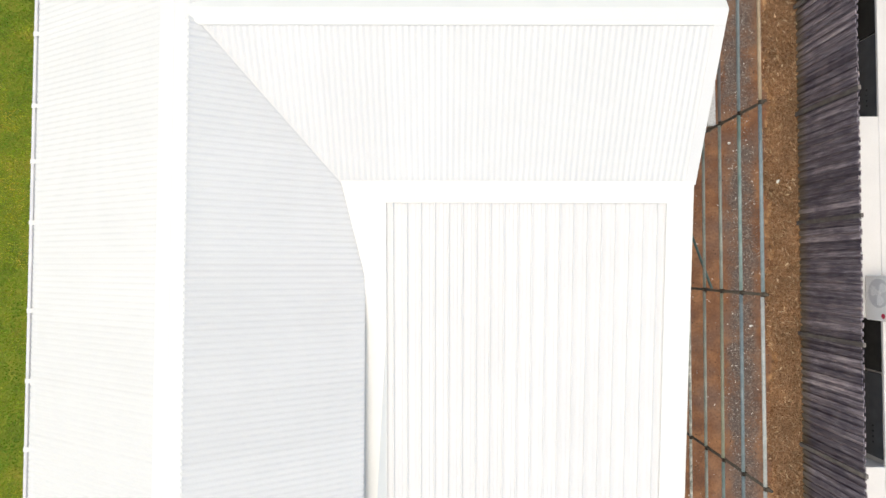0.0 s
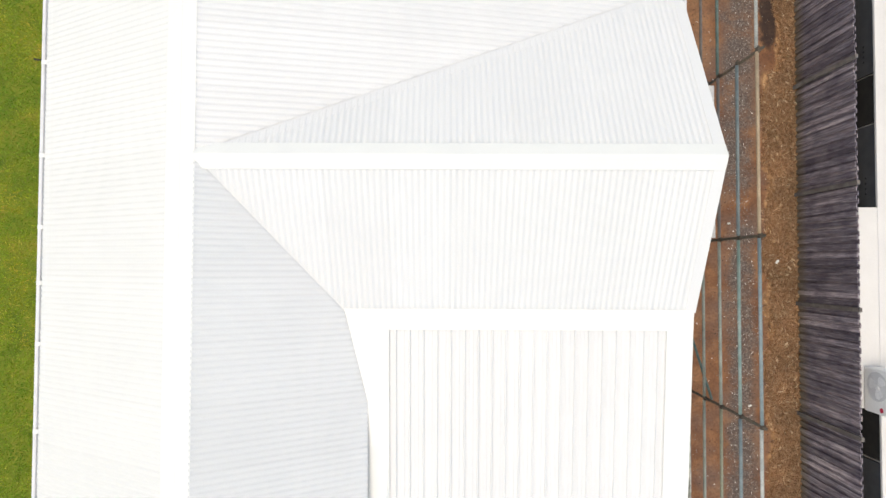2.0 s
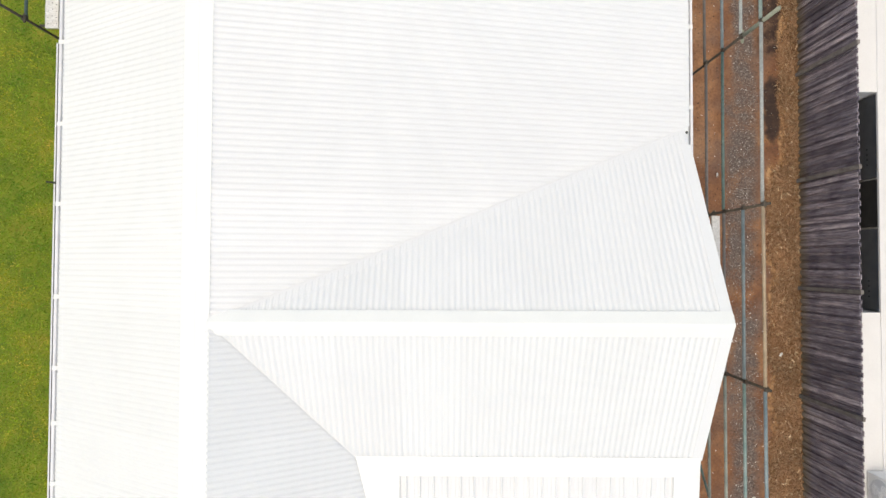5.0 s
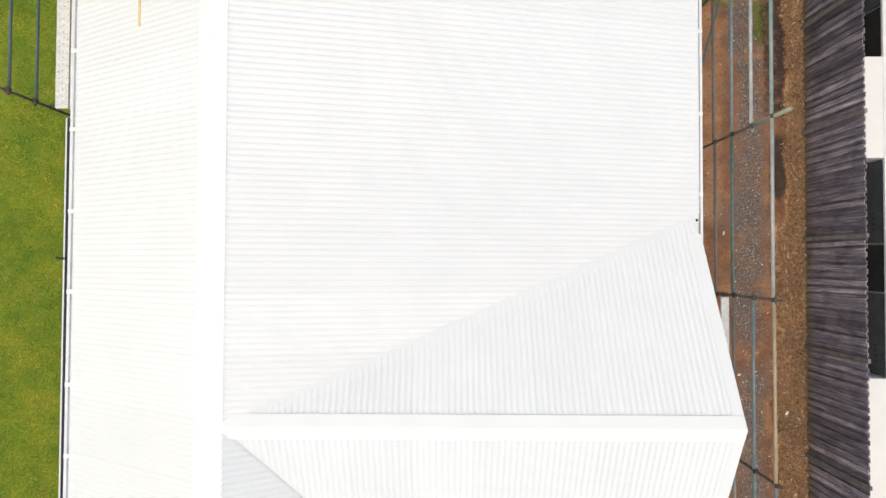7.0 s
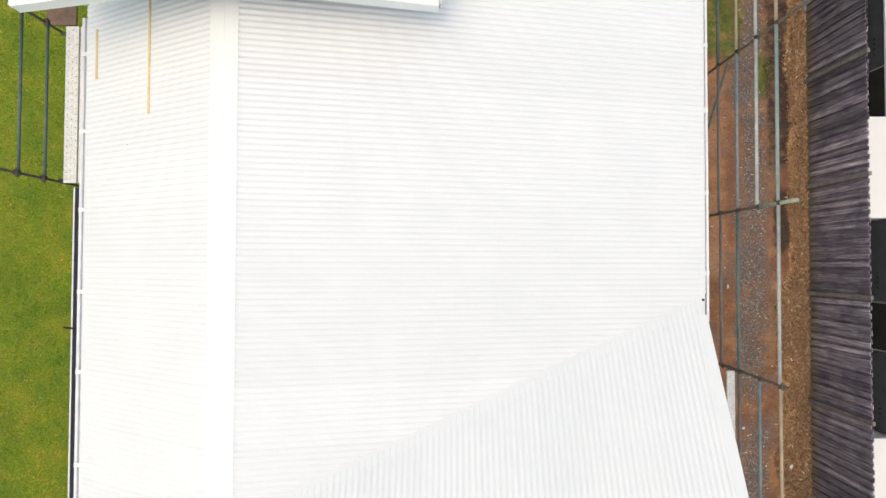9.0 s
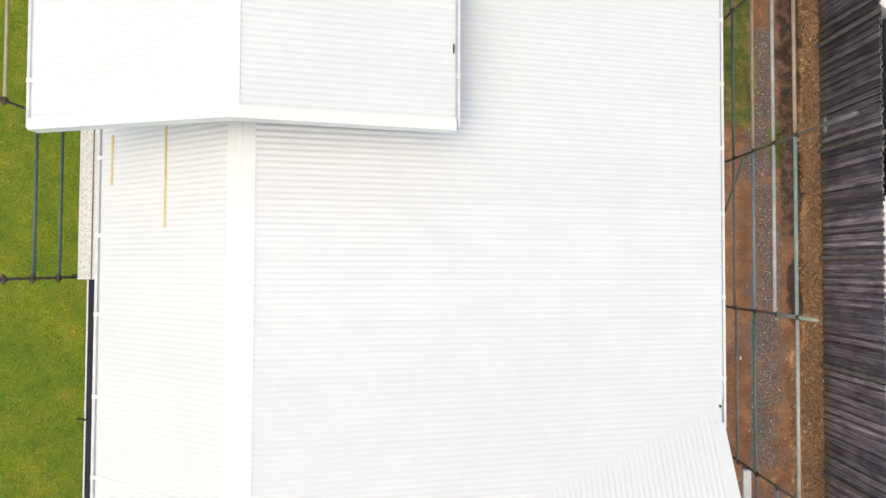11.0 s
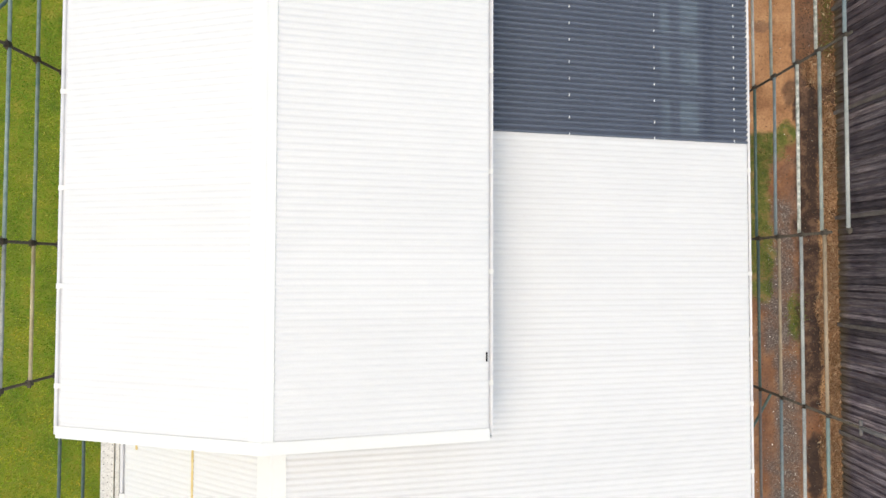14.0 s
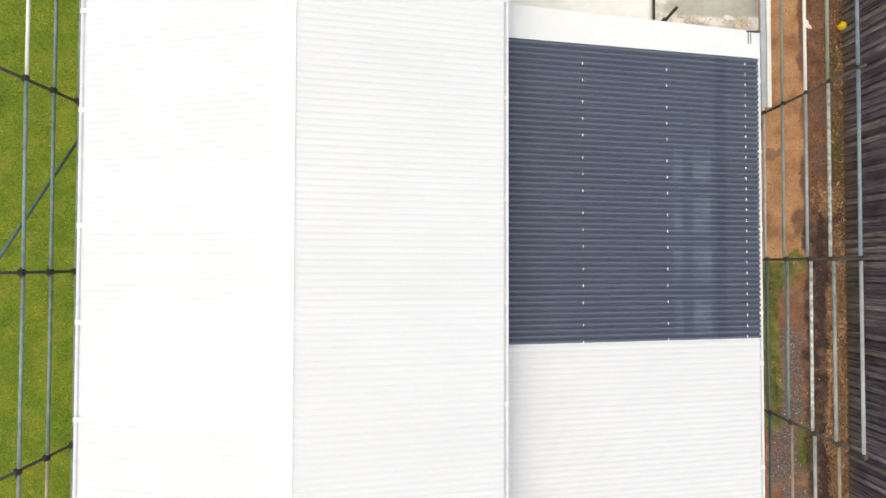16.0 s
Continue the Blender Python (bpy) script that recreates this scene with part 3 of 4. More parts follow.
# gutters: an open trough with a rolled lip, and straps across it
def gutter(x_in, side, y0, y1, z, straps, wide=0.105, deep=0.065, lip=0.018):
    """Along y; side -1: it hangs west of x_in, +1: east."""
    prof = [(0, 0.015), (0, -deep), (wide - lip - 0.012, -deep), (wide - lip, 0.0), (wide, 0.006), (wide + 0.016, 0.004),
            (wide + 0.016, -0.10), (-0.006, -0.10), (-0.006, 0.015)]
    bm = bmesh.new()
    ends = [[bm.verts.new((x_in + side * p, y, z + q)) for p, q in prof] for y in (y0, y1)]
    for i in range(len(prof) - 1):
        bm.faces.new((ends[0][i], ends[0][i + 1], ends[1][i + 1], ends[1][i]))
    for i in (0, 1):
        bm.faces.new(ends[i][:-1] if i else ends[i][:-1][::-1])
    bmesh.ops.remove_doubles(bm, verts=bm.verts, dist=1e-5)
    bmesh.ops.recalc_face_normals(bm, faces=bm.faces)
    g = part("gutter", bm, GUTTER, house)
    for y in straps:
        lo, hi = sorted((x_in - side * 0.03, x_in + side * (wide + 0.015)))
        part("gutter_strap", box((lo, y - 0.03, z + 0.008), (hi, y + 0.03, z + 0.018)), WHITE_TRIM, g)
    return g


gutter(-5.575, -1, S, 9.6, 4.25, [-5.6, -4.65, -3.6, -2.48, -1.56, -0.61, 0.59, 1.43, 2.2, 3.2, 4.51, 5.65, 6.82, 7.95, 9.07], deep=0.03, lip=0.022)
gutter(3.245, 1, 5.24, DARK_TO + 0.40, 4.13, [5.94, 7.1, 8.3, 9.26, 10.19, 11.13, 12.63, 13.36, 14.57, 15.71, 16.75])
gutter(-5.645, -1, UP_S + 0.02, N, 5.60, [9.77, 10.97, 12.16, 13.34, 14.52, 15.94, 17.17, 18.4, 19.6], deep=0.014)
part("gutter_end", box((-0.60, UP_S + 0.005, 5.555), (-0.508, UP_S + 0.03, 5.612), 0.004), SLEEPER, house, "grey gutter end cap")
gutter(-0.595, 1, UP_S + 0.035, N, 5.60, [9.83, 11.16, 12.37, 13.6, 14.85, 16.1, 17.3, 18.5], wide=0.090, deep=0.006)
part("outlet", tube((3.245, 5.56, 4.15), (3.245, 5.56, 4.215), 0.019, 10), BLACK, house)
part("outlet", box((-0.580, 10.09, 5.640), (-0.560, 10.20, 5.668), 0.003), BLACK, house)

# walls under the eaves
def walls():
    for name, lo, hi in (("wall", (-5.2, S + 0.3, 0), (2.85, 17.0, 4.0)), ("wall", (-5.1, UP_S + 0.45, 3.9), (-1.0, N - 0.3, 5.55))):
        part(name, box(lo, hi), WALL, house)
    for x in (2.84,):
        bm = bmesh.new()
        lo = [(1.2, 3.99), (4.9, 3.99), (4.9, cross_n(4.9) - 0.1), (2.97, 5.45), (1.2, cross_s(1.2) - 0.1)]
        a = [bm.verts.new((x, y, z)) for y, z in lo]
        b = [bm.verts.new((x - 0.1, y, z)) for y, z in lo]
        bm.faces.new(a)
        bm.faces.new(b[::-1])
        for i in range(5):
            j = (i + 1) % 5
            bm.faces.new((a[i], b[i], b[j], a[j]))
        bmesh.ops.recalc_face_normals(bm, faces=bm.faces)
        part("wall", bm, WALL, house)


walls()


# lower trough along the west wall, with a pale lip and black brackets
def lower_gutter():
    t = thing("lower_gutter", "dark steel box gutter with a pale outer lip below the eave", "gutter")
    part("trough", box((-6.565, S, 2.86), (-5.2, 7.3, 2.965)), NAVY, t)
    part("lip", box((-6.592, S, 2.80), (-6.566, 7.3, 2.972), 0.004), GUTTER, t, "pale grey lip")
    for y in (4.95, 6.05):
        out = -6.70 if y < 5.5 else -6.55
        part("bracket", tube((out, y + 0.05, 2.985), (-5.9, y - 0.05, 2.985), 0.016, 8), BLACK, t, "black bracket")


lower_gutter()


# ---- north landing ----
landing = tagged(part("landing", box((2.2, 17.75, 0), (4.03, N, 2.85), 0.01), CONCRETE), "stained concrete landing beside the house", "landing", kind="structure")
low_roof = thing("low_roof", "low white sheet roof beside the landing", "roof", kind="structure")
part("sheet", slab([(-0.9, 17.6, 3.06), (2.15, 17.6, 3.02), (2.15, N, 3.02), (-0.9, N, 3.06)], 0.04), WHITE_SLAB, low_roof)
part("support", box((-0.8, 17.7, 0), (2.1, N - 0.1, 2.97)), WALL, low_roof)


# ---- scaffolds ----
def coupler_mesh():
    bm = box((-0.038, -0.040, -0.035), (0.038, 0.040, 0.035), 0.012)
    box((-0.018, -0.066, -0.014), (0.018, 0.066, 0.018), 0.005, bm)
    tube((-0.05, 0.02, 0.0), (0.05, 0.02, 0.0), 0.011, 6, bm)
    me = bpy.data.meshes.new("coupler")
    bm.to_mesh(me)
    bm.free()
    me.materials.append(RUST)
    return me


COUPLER = coupler_mesh()


def scaffold(label, x, stands, bays, braces, tops, lights=(), rests=()):
    s = thing("scaffold", label, "scaffold", "scaffolds round the house")
    rnd = random.Random(int(abs(x) * 100))
    zg = ground_z(x)
    for y, top in zip(stands, tops):
        dx = rnd.uniform(-0.012, 0.012)
        st = part("standard", tube((x, y, zg), (x + dx, y, top), 0.020, 12), RUST, s, "dark rusty upright tube", True)
        bm = box((x - 0.075, y - 0.075, zg), (x + 0.075, y + 0.075, zg + 0.008))
        part("base_plate", bm, RUST, s)
    for i, levels in enumerate(bays):
        for z, mat in levels:
            a, b = stands[i], stands[i + 1]
            off = -0.03 if x > 0 else 0.03
            part("ledger", tube((x + off, a + 0.03, z + rnd.uniform(-0.01, 0.01)), (x + off, b - 0.03, z + rnd.uniform(-0.01, 0.01)), 0.022, 12), mat, s, "", True)
            for y in (a, b):
                mesh_part("coupler", COUPLER, s, Matrix.Translation((x + off * 0.5, y, z)) @ Matrix.Scale(0.72 if x > 0 else 1.0, 4))
    for y, z0, z1, mat, words in lights:
        part("standard_extension", tube((x, y, z0), (x, y, z1), 0.027, 12), mat, s, words, True)
        part("stub", tube((x, y - 0.09, z0), (x, y + 0.09, z0), 0.02, 10), mat, s, "", True)
    for y, z in rests:
        part("transom", tube((x, y, z), (-5.19, y, z), 0.022, 10), RUST, s, "", True)
    for p, q in braces:
        part("brace", tube(p, q, 0.02, 12), PINE, s, "", True)
    if x < 0:
        mesh_part("coupler", COUPLER, s, Matrix.Translation((x, stands[0], 4.95)))
    return s


DULL = painted("dull_brown_tube", (0.16, 0.14, 0.13), (0.11, 0.10, 0.095), 0.7, 0.0, 8.0, 0.2)
PALE = painted("pale_grey_tube", (0.44, 0.44, 0.41), (0.30, 0.31, 0.29), 0.55, 0.1, 7.0, 0.25)
A, B, C, D = GALV, TEAL, CREAM, BRIGHT
E, F, G, H = PINE, BLUE, PALE, SPECK
east_y = [-7.5, -5.1, -2.72, -0.33, 2.08, 4.47, 6.88, 9.28, 11.68, 14.14, 16.55, 18.95, 21.4]
scaffold("steel tube scaffold with guard rails on bare clay beside the house", 3.97, east_y,
         [[(2.7, A), (3.27, B), (3.82, A), (4.38, F), (4.92, C)],
          [(2.7, H), (3.27, A), (3.82, B), (4.38, F), (4.92, G)],
          [(2.7, H), (3.27, A), (3.82, OLIVE), (4.38, F), (4.92, G)],
          [(2.7, E), (3.27, A), (3.82, A), (4.38, B), (4.92, F)],
          [(3.465, C), (3.82, DULL), (4.38, F), (4.92, C)],
          [(3.27, DULL), (3.82, E), (4.90, G)],
          [(3.22, DULL), (3.82, F), (4.38, G), (4.90, B)],
          [(3.22, E), (3.82, C), (4.38, G), (4.90, C)],
          [(3.18, E), (3.75, F), (4.34, H), (4.84, A), (5.36, G)],
          [(3.14, G), (3.68, A), (4.27, G), (4.78, H), (5.36, F)],
          [(3.14, D), (3.68, OLIVE), (4.27, D), (4.78, OLIVE), (5.36, F)],
          [(3.14, A), (3.68, OLIVE), (4.27, D), (4.78, OLIVE), (5.36, F)]],
         [((4.02, -0.33, 3.35), (4.02, 1.9, 1.5)), ((4.02, 9.25, 3.4), (4.02, 7.1, 1.6)), ((4.02, 16.5, 3.0), (4.02, 14.3, 1.4))],
         [5.0] * 6 + [4.45, 5.5, 5.0] + [5.45] * 4, [(6.88, 4.36, 5.28, OLIVE, "pale olive upright tube"), (9.28, 5.48, 6.03, DULL, "dull brown upright tube")])
STRAWY = painted("pale_straw_tube", (0.58, 0.48, 0.30), (0.46, 0.36, 0.21), 0.6, 0.0, 6.0, 0.2)
west_y = [7.33, 9.69, 11.51, 13.94, 16.35, 18.75, 21.15]
scaffold("steel tube scaffold with couplers standing on the lawn", -6.49, west_y,
         [[(3.87, PINE), (4.42, PINE)], [(4.5, B), (5.03, STRAWY), (5.55, G)], [(4.5, B), (5.03, B), (5.55, B)],
          [(4.5, B), (5.03, B), (5.55, B)], [(4.5, B), (5.03, B), (5.55, D)], [(4.5, B), (5.03, B), (5.55, D)]],
         [((-6.54, 16.3, 3.98), (-6.54, 13.6, 6.28))], [5.75, 5.75, 6.0, 6.0, 6.0, 6.0, 6.0], (), [(7.36, 3.507), (9.66, 3.507)])


# planks on the scaffolds
def plank(label, lo, hi, holes=True, mat=PLANK):
    p = thing("scaffold_plank", label, "plank", "scaffold planks")
    part("board", box(lo, hi, 0.006), mat, p)
    if holes:
        bm = bmesh.new()
        for i in range(int((hi[1] - lo[1]) / 0.1)):
            for j in range(3):
                bmesh.ops.create_circle(bm, cap_ends=True, segments=6, radius=0.007,
                                        matrix=Matrix.Translation((lo[0] + 0.05 + 0.065 * j, lo[1] + 0.06 + 0.1 * i + 0.03 * (j % 2), hi[2] + 0.004)))
        tagged(part("perforation", bm, BLACK, p, "rows of small dark holes"), kind="stuff")


plank("white perforated steel plank on the scaffold", (-6.37, 7.3, 3.53), (-6.165, 9.75, 3.58))
plank("narrow white board beside the perforated plank", (-6.145, 7.3, 3.53), (-6.08, 9.75, 3.575), False)
TIMBER = painted("brown_timber", (0.20, 0.125, 0.085), (0.12, 0.075, 0.055), 0.8, 0.0, 7.0, 0.25)
plank("brown timber board on the scaffold under the upper eave", (-6.69, 9.77, 3.53), (-6.22, 11.4, 3.57), False, TIMBER)
plank("white board lying along the scaffold ledger", (3.90, 2.12, 3.49), (4.02, 4.43, 3.53), False)
plank("narrow white board beside a grey steel plank", (3.975, 16.62, 3.164), (4.045, 18.88, 3.20), False, BRIGHT)
plank("grey steel plank along the scaffold ledger", (3.88, 16.62, 3.164), (3.965, 18.88, 3.195), False, SLEEPER)


# ---- fence ----
def fence():
    """Lapped palings: an inner row against the rails, and cover boards over the gaps."""
    f = thing("fence", "weathered grey timber paling fence at the plot's edge", "fence")
    rnd = random.Random(3)
    meshes = []
    for k in range(24):
        top, w = 1.832 + rnd.uniform(-0.006, 0.005), rnd.choice((0.100, 0.094, 0.104, 0.088))
        bm = box((-0.008, -w / 2, 0), (0.008, w / 2, top), 0.003)
        cup, shift = rnd.uniform(-0.003, 0.003), rnd.uniform(-0.006, 0.006)
        for v in bm.verts:
            v.co.y += shift * v.co.z / 1.8
            v.co.x += cup * (v.co.y / w) * 2
        me = bpy.data.meshes.new("paling")
        bm.to_mesh(me)
        bm.free()
        me.materials.append(FENCE if k < 12 else FENCE_SHADED)
        meshes.append((w, me))
    y, cover = -7.0, True
    while y < 21.8:
        # north of about y = 9.6: the meshes with shade in their colour
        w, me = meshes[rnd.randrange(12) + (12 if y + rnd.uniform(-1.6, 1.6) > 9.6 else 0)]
        x = 7.338 if cover else 7.367
        m = Matrix.Translation((x + rnd.uniform(-0.003, 0.003), y, -0.02 + rnd.uniform(-0.005, 0.003))) @ Matrix.Rotation(rnd.uniform(-0.004, 0.004), 4, "X") @ Matrix.Rotation(rnd.uniform(-0.003, 0.003), 4, "Y")
        mesh_part("paling", me, f, m)
        y += 0.074 + rnd.uniform(-0.006, 0.006)
        cover = not cover
    for k in range(-4, 10):
        y = 0.93 + 2.27 * k
        part("post", box((7.275, y - 0.04, -0.1), (7.33, y + 0.04, 1.925), 0.008), POST, f, "grey hardwood post")
    for z in (0.4, 1.5):
        part("rail", box((7.380, -7, z - 0.04), (7.415, 21.8, z + 0.04)), POST, f)


fence()


# ---- the neighbour's house ----
def neighbour():
    h = thing("neighbour_house", "white neighbouring house close behind the fence", "house")
    part("wall", box((8.05, -9, 0), (8.3, 24, 1.41)), NEXT_WALL, h)
    part("wall", box((8.36, -9, 0), (16, 24, 3.2)), NEXT_WALL, h)
    part("band", box((7.97, -9, 1.40), (8.35, 24, 1.46), 0.01), NEXT_WALL, h, "white band along the wall")
    spans = [(-0.9, 2.80), (6.96, 8.9), (12.5, 15.0), (-8.0, -3.6)]
    for a, b in spans:
        ledge = part("ledge", box((7.625, a, 0), (8.05, b, 1.44), 0.01), NEXT_WALL, h, "white boxed ledge")
        part("lip", box((7.565, a + 0.02, 1.20), (7.605, b - 0.02, 1.43), 0.006), NEXT_WALL, ledge)
        part("apron", box((7.59, a + 0.02, 0), (7.63, b - 0.02, 1.3)), NEXT_WALL, ledge)
    # BLACK spans are solid panels; their colour stands for shade inside the openings
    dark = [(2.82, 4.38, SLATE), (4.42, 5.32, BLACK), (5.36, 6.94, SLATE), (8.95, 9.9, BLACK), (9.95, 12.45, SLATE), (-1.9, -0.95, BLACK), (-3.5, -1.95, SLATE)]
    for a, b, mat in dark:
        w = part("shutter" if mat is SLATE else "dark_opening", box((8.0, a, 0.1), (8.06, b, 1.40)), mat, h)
        if mat is SLATE:
            for k in range(4):
                part("vent_dot", box((7.992, a + 0.25 + 0.1 * k, 1.1), (8.0, a + 0.28 + 0.1 * k, 1.13)), BLACK, w)
    for a, b in ((8.5, 12.2), (15.9, 12.2)):
        part("roof", slab([(a, -9.3, 3.2), (a, 24.3, 3.2), (b, 24.3, 4.3), (b, -9.3, 4.3)], 0.06), WHITE_ROOF, h)


neighbour()


def air_conditioner():
    u = thing("air_conditioner", "white outdoor air-conditioning unit on the neighbour's ledge", "air conditioner")
    lo, hi = (7.66, -0.93, 1.46), (7.99, -0.13, 2.08)
    part("casing", box(lo, hi, 0.02), painted("white_enamel", (0.90, 0.90, 0.90), (0.87, 0.87, 0.87), 0.35), u)
    c = Vector((7.655, -0.44, 1.80))
    bm = bmesh.new()
    for r in (0.10, 0.18, 0.255):
        a = [c + Vector((-0.016, r * math.cos(t), r * math.sin(t))) for t in np.linspace(0, 2 * math.pi, 25)]
        for p, q in zip(a, a[1:]):
            tube(p, q, 0.002, 4, bm)
    for t in np.linspace(0, 2 * math.pi, 13)[:-1]:
        tube(c + Vector((-0.016, 0, 0)), c + Vector((-0.016, 0.255 * math.cos(t), 0.255 * math.sin(t))), 0.0018, 4, bm)
    part("grille", bm, GUTTER, u, "round wire grille")
    bm = bmesh.new()
    bmesh.ops.create_circle(bm, cap_ends=True, segments=32, radius=0.258, matrix=Matrix.Translation(c) @ Matrix.Rotation(radians(90), 4, "Y"))
    part("fan_recess", bm, painted("fan_grey", (0.60, 0.60, 0.62), (0.66, 0.66, 0.68), 0.6), u, "grey fan opening")
    enamel = painted("white_fan_plastic", (0.86, 0.86, 0.87), (0.8, 0.8, 0.82), 0.4)
    for k in range(3):
        m = Matrix.Translation(c + Vector((-0.008, 0, 0))) @ Matrix.Rotation(k * 2.094 + 0.4, 4, "X")
        bm = bmesh.new()
        rim = [(0.25 * r * math.cos(t), 0.25 * r * math.sin(t)) for r, t in ((0.22, -0.1), (0.6, -0.25), (0.88, 0.0), (0.93, 0.45), (0.85, 0.85), (0.55, 1.0), (0.25, 1.1))]
        top = [bm.verts.new(m @ Vector((0.004 * p / 0.1, p, q))) for p, q in rim]
        low = [bm.verts.new(m @ Vector((0.004 * p / 0.1 + 0.004, p, q))) for p, q in rim]
        bm.faces.new(top)
        bm.faces.new(low[::-1])
        for i in range(7):
            bm.faces.new((top[i], low[i], low[(i + 1) % 7], top[(i + 1) % 7]))
        bmesh.ops.recalc_face_normals(bm, faces=bm.faces)
        part("fan_blade", bm, enamel, u)
    part("fan_hub", tube(c + Vector((-0.014, 0, 0)), c, 0.05, 14), enamel, u)
    red = painted("red_badge", (0.55, 0.03, 0.08), (0.6, 0.05, 0.1), 0.5)
    bm = bmesh.new()
    bmesh.ops.create_circle(bm, cap_ends=True, segments=20, radius=0.045, matrix=Matrix.Translation((7.652, -0.84, 1.90)) @ Matrix.Rotation(radians(90), 4, "Y"))
    part("badge", bm, red, u, "round red badge")


air_conditioner()


# ---- small things on the roofs ----
def screws():
    me = None
    for x in (0.60, 1.84, 3.075):
        y, k = DARK_FROM + (0.03 if x > 3 else 0.01), 0
        while y < DARK_TO - 0.05:
            z = east_z(x)
            if me is None:
                bm = tube((0, 0, 0), (0, 0, 0.014), 0.0105, 6)
                bmesh.ops.scale(bm, vec=(0.62, 2.1, 1), verts=bm.verts)
                me = bpy.data.meshes.new("screw")
                bm.to_mesh(me)
                bm.free()
                me.materials.append(SCREW)
            mesh_part("screw", me, roof_d, Matrix.Translation((x, y, z + 0.018)))
            y += PITCH * (2 if x > 3 else (3, 4, 3)[k % 3])
            k += 1


screws()


def foam(label, x, y0, y1):
    """A closure strip lying over the ribs of the west slope."""
    f = thing("foam_strip", label, "foam strip", "foam strips on the roof")
    part("strip", box((x - 0.014, y0, west_z(x) + 0.004), (x + 0.014, y1, west_z(x) + 0.018), 0.002), YELLOW, f)


foam("long pale yellow foam strip lying on the white roof", -4.36, 8.02, 9.6)
foam("short pale yellow foam strip near the gutter", -5.37, 8.65, 9.36)


# ---- loose ground cover ----
def scatter(name, label, count, xs, ys, mat, shape, seed, keep=None):
    rnd = np.random.RandomState(seed)
    base_v, base_f = shape
    x = rnd.uniform(*xs, count)
    y = rnd.uniform(*ys, count)
    if keep is not None:
        ok = keep(x, y, rnd)
        x, y = x[ok], y[ok]
    n = len(x)
    turn, size = rnd.uniform(0, 2 * np.pi, n), rnd.uniform(0.55, 1.35, n)
    lean = rnd.normal(0, 0.5, (n, 2))
    v = base_v[None] * size[:, None, None]
    c, s = np.cos(turn)[:, None], np.sin(turn)[:, None]
    vx, vy, vz = v[..., 0] * c - v[..., 1] * s, v[..., 0] * s + v[..., 1] * c, v[..., 2]
    vx, vy = vx + lean[:, :1] * vz, vy + lean[:, 1:] * vz
    z = np.interp(x, [-9, -7, -5, 0, 3, 5, 6.5, 7.4], [0.31, 0.28, 0.22, 0.1, 0.0, -0.02, 0.02, 0.0])
    pts = np.stack([vx + x[:, None], vy + y[:, None], vz + z[:, None]], -1).reshape(-1, 3)
    k = base_v.shape[0]
    faces = (np.array(base_f)[None] + (np.arange(n) * k)[:, None, None]).reshape(-1, len(base_f[0]))
    me = bpy.data.meshes.new(name)
    me.from_pydata(pts.tolist(), [], faces.tolist())
    me.materials.append(mat)
    return tagged(new(name, me), label, name.replace("_", " "), kind="stuff")


BLADE = (np.array([(-0.004, 0, -0.005), (0.004, 0, -0.005), (0.005, 0.012, 0.022), (0.0, 0.034, 0.034)]), [(0, 1, 2), (0, 2, 3)])
LONG = (np.array([(-0.0013, 0, -0.004), (0.0013, 0, -0.004), (0.0015, 0.022, 0.02), (0.01, 0.07, 0.016)]), [(0, 1, 2), (0, 2, 3)])
STONE = (np.array([(0.014, 0, 0), (0, 0.011, 0.001), (-0.012, 0.002, 0), (0.001, -0.013, 0.0), (0.001, 0.001, 0.012)]), [(0, 1, 4), (1, 2, 4), (2, 3, 4), (3, 0, 4)])
CLUMP = (STONE[0] * (1.2, 1.2, 0.7), STONE[1])

def straw_here(x, y, r):
    edge = np.where(y < 5.8, 6.62, np.where(y < 12.2, 6.9, 6.95)) + 0.08 * np.sin(y * 2.3) + 0.05 * np.sin(y * 5.9)
    tufts = sum(np.exp(-((x - a) / c) ** 2 - ((y - b) / d) ** 4) for a, b, c, d in ((7.0, 15.45, 0.26, 0.3), (7.2, 14.2, 0.16, 0.5), (7.2, 13.0, 0.2, 0.6)))
    thick = np.where(y < 12.2, 1.0, np.clip(tufts, 0.08, 1.0))
    edge = np.where((y > 15.1) & (y < 15.8), 6.62, edge)
    bare = 1 - 0.8 * np.exp(-((x - 6.80) / 0.17) ** 2 - ((y - 6.95) / 0.6) ** 2)
    return r.uniform(0, 1, len(x)) < np.clip((x - edge) / 0.22, 0.0, 1) * thick * bare


def gravel_here(x, y, r):
    mid = 6.14 + 0.07 * np.sin(y * 0.9 + 0.6) + 0.04 * np.sin(y * 2.9)
    half = np.where(y < 7.3, 0.26 + 0.07 * np.sin(y * 1.7), 0.2 + 0.12 * np.exp(-((y - 10.6) / 1.0) ** 2))
    return r.uniform(0, 1, len(x)) < np.exp(-((x - mid) / half) ** 4) * np.where(y > 12.7, 0.03, np.where(y > 7.6, 0.45, 0.7)) + np.where(y > 12, 0.004, 0.025)


def clods_here(x, y, r):
    much = np.where(x > 6.55, np.where(y > 8.4, 0.9, 0.12), np.where(y > 14.1, 0.015, np.where((y > 10.5) & (x < 6.0), 0.03, 0.05)))
    return r.uniform(0, 1, len(x)) < much


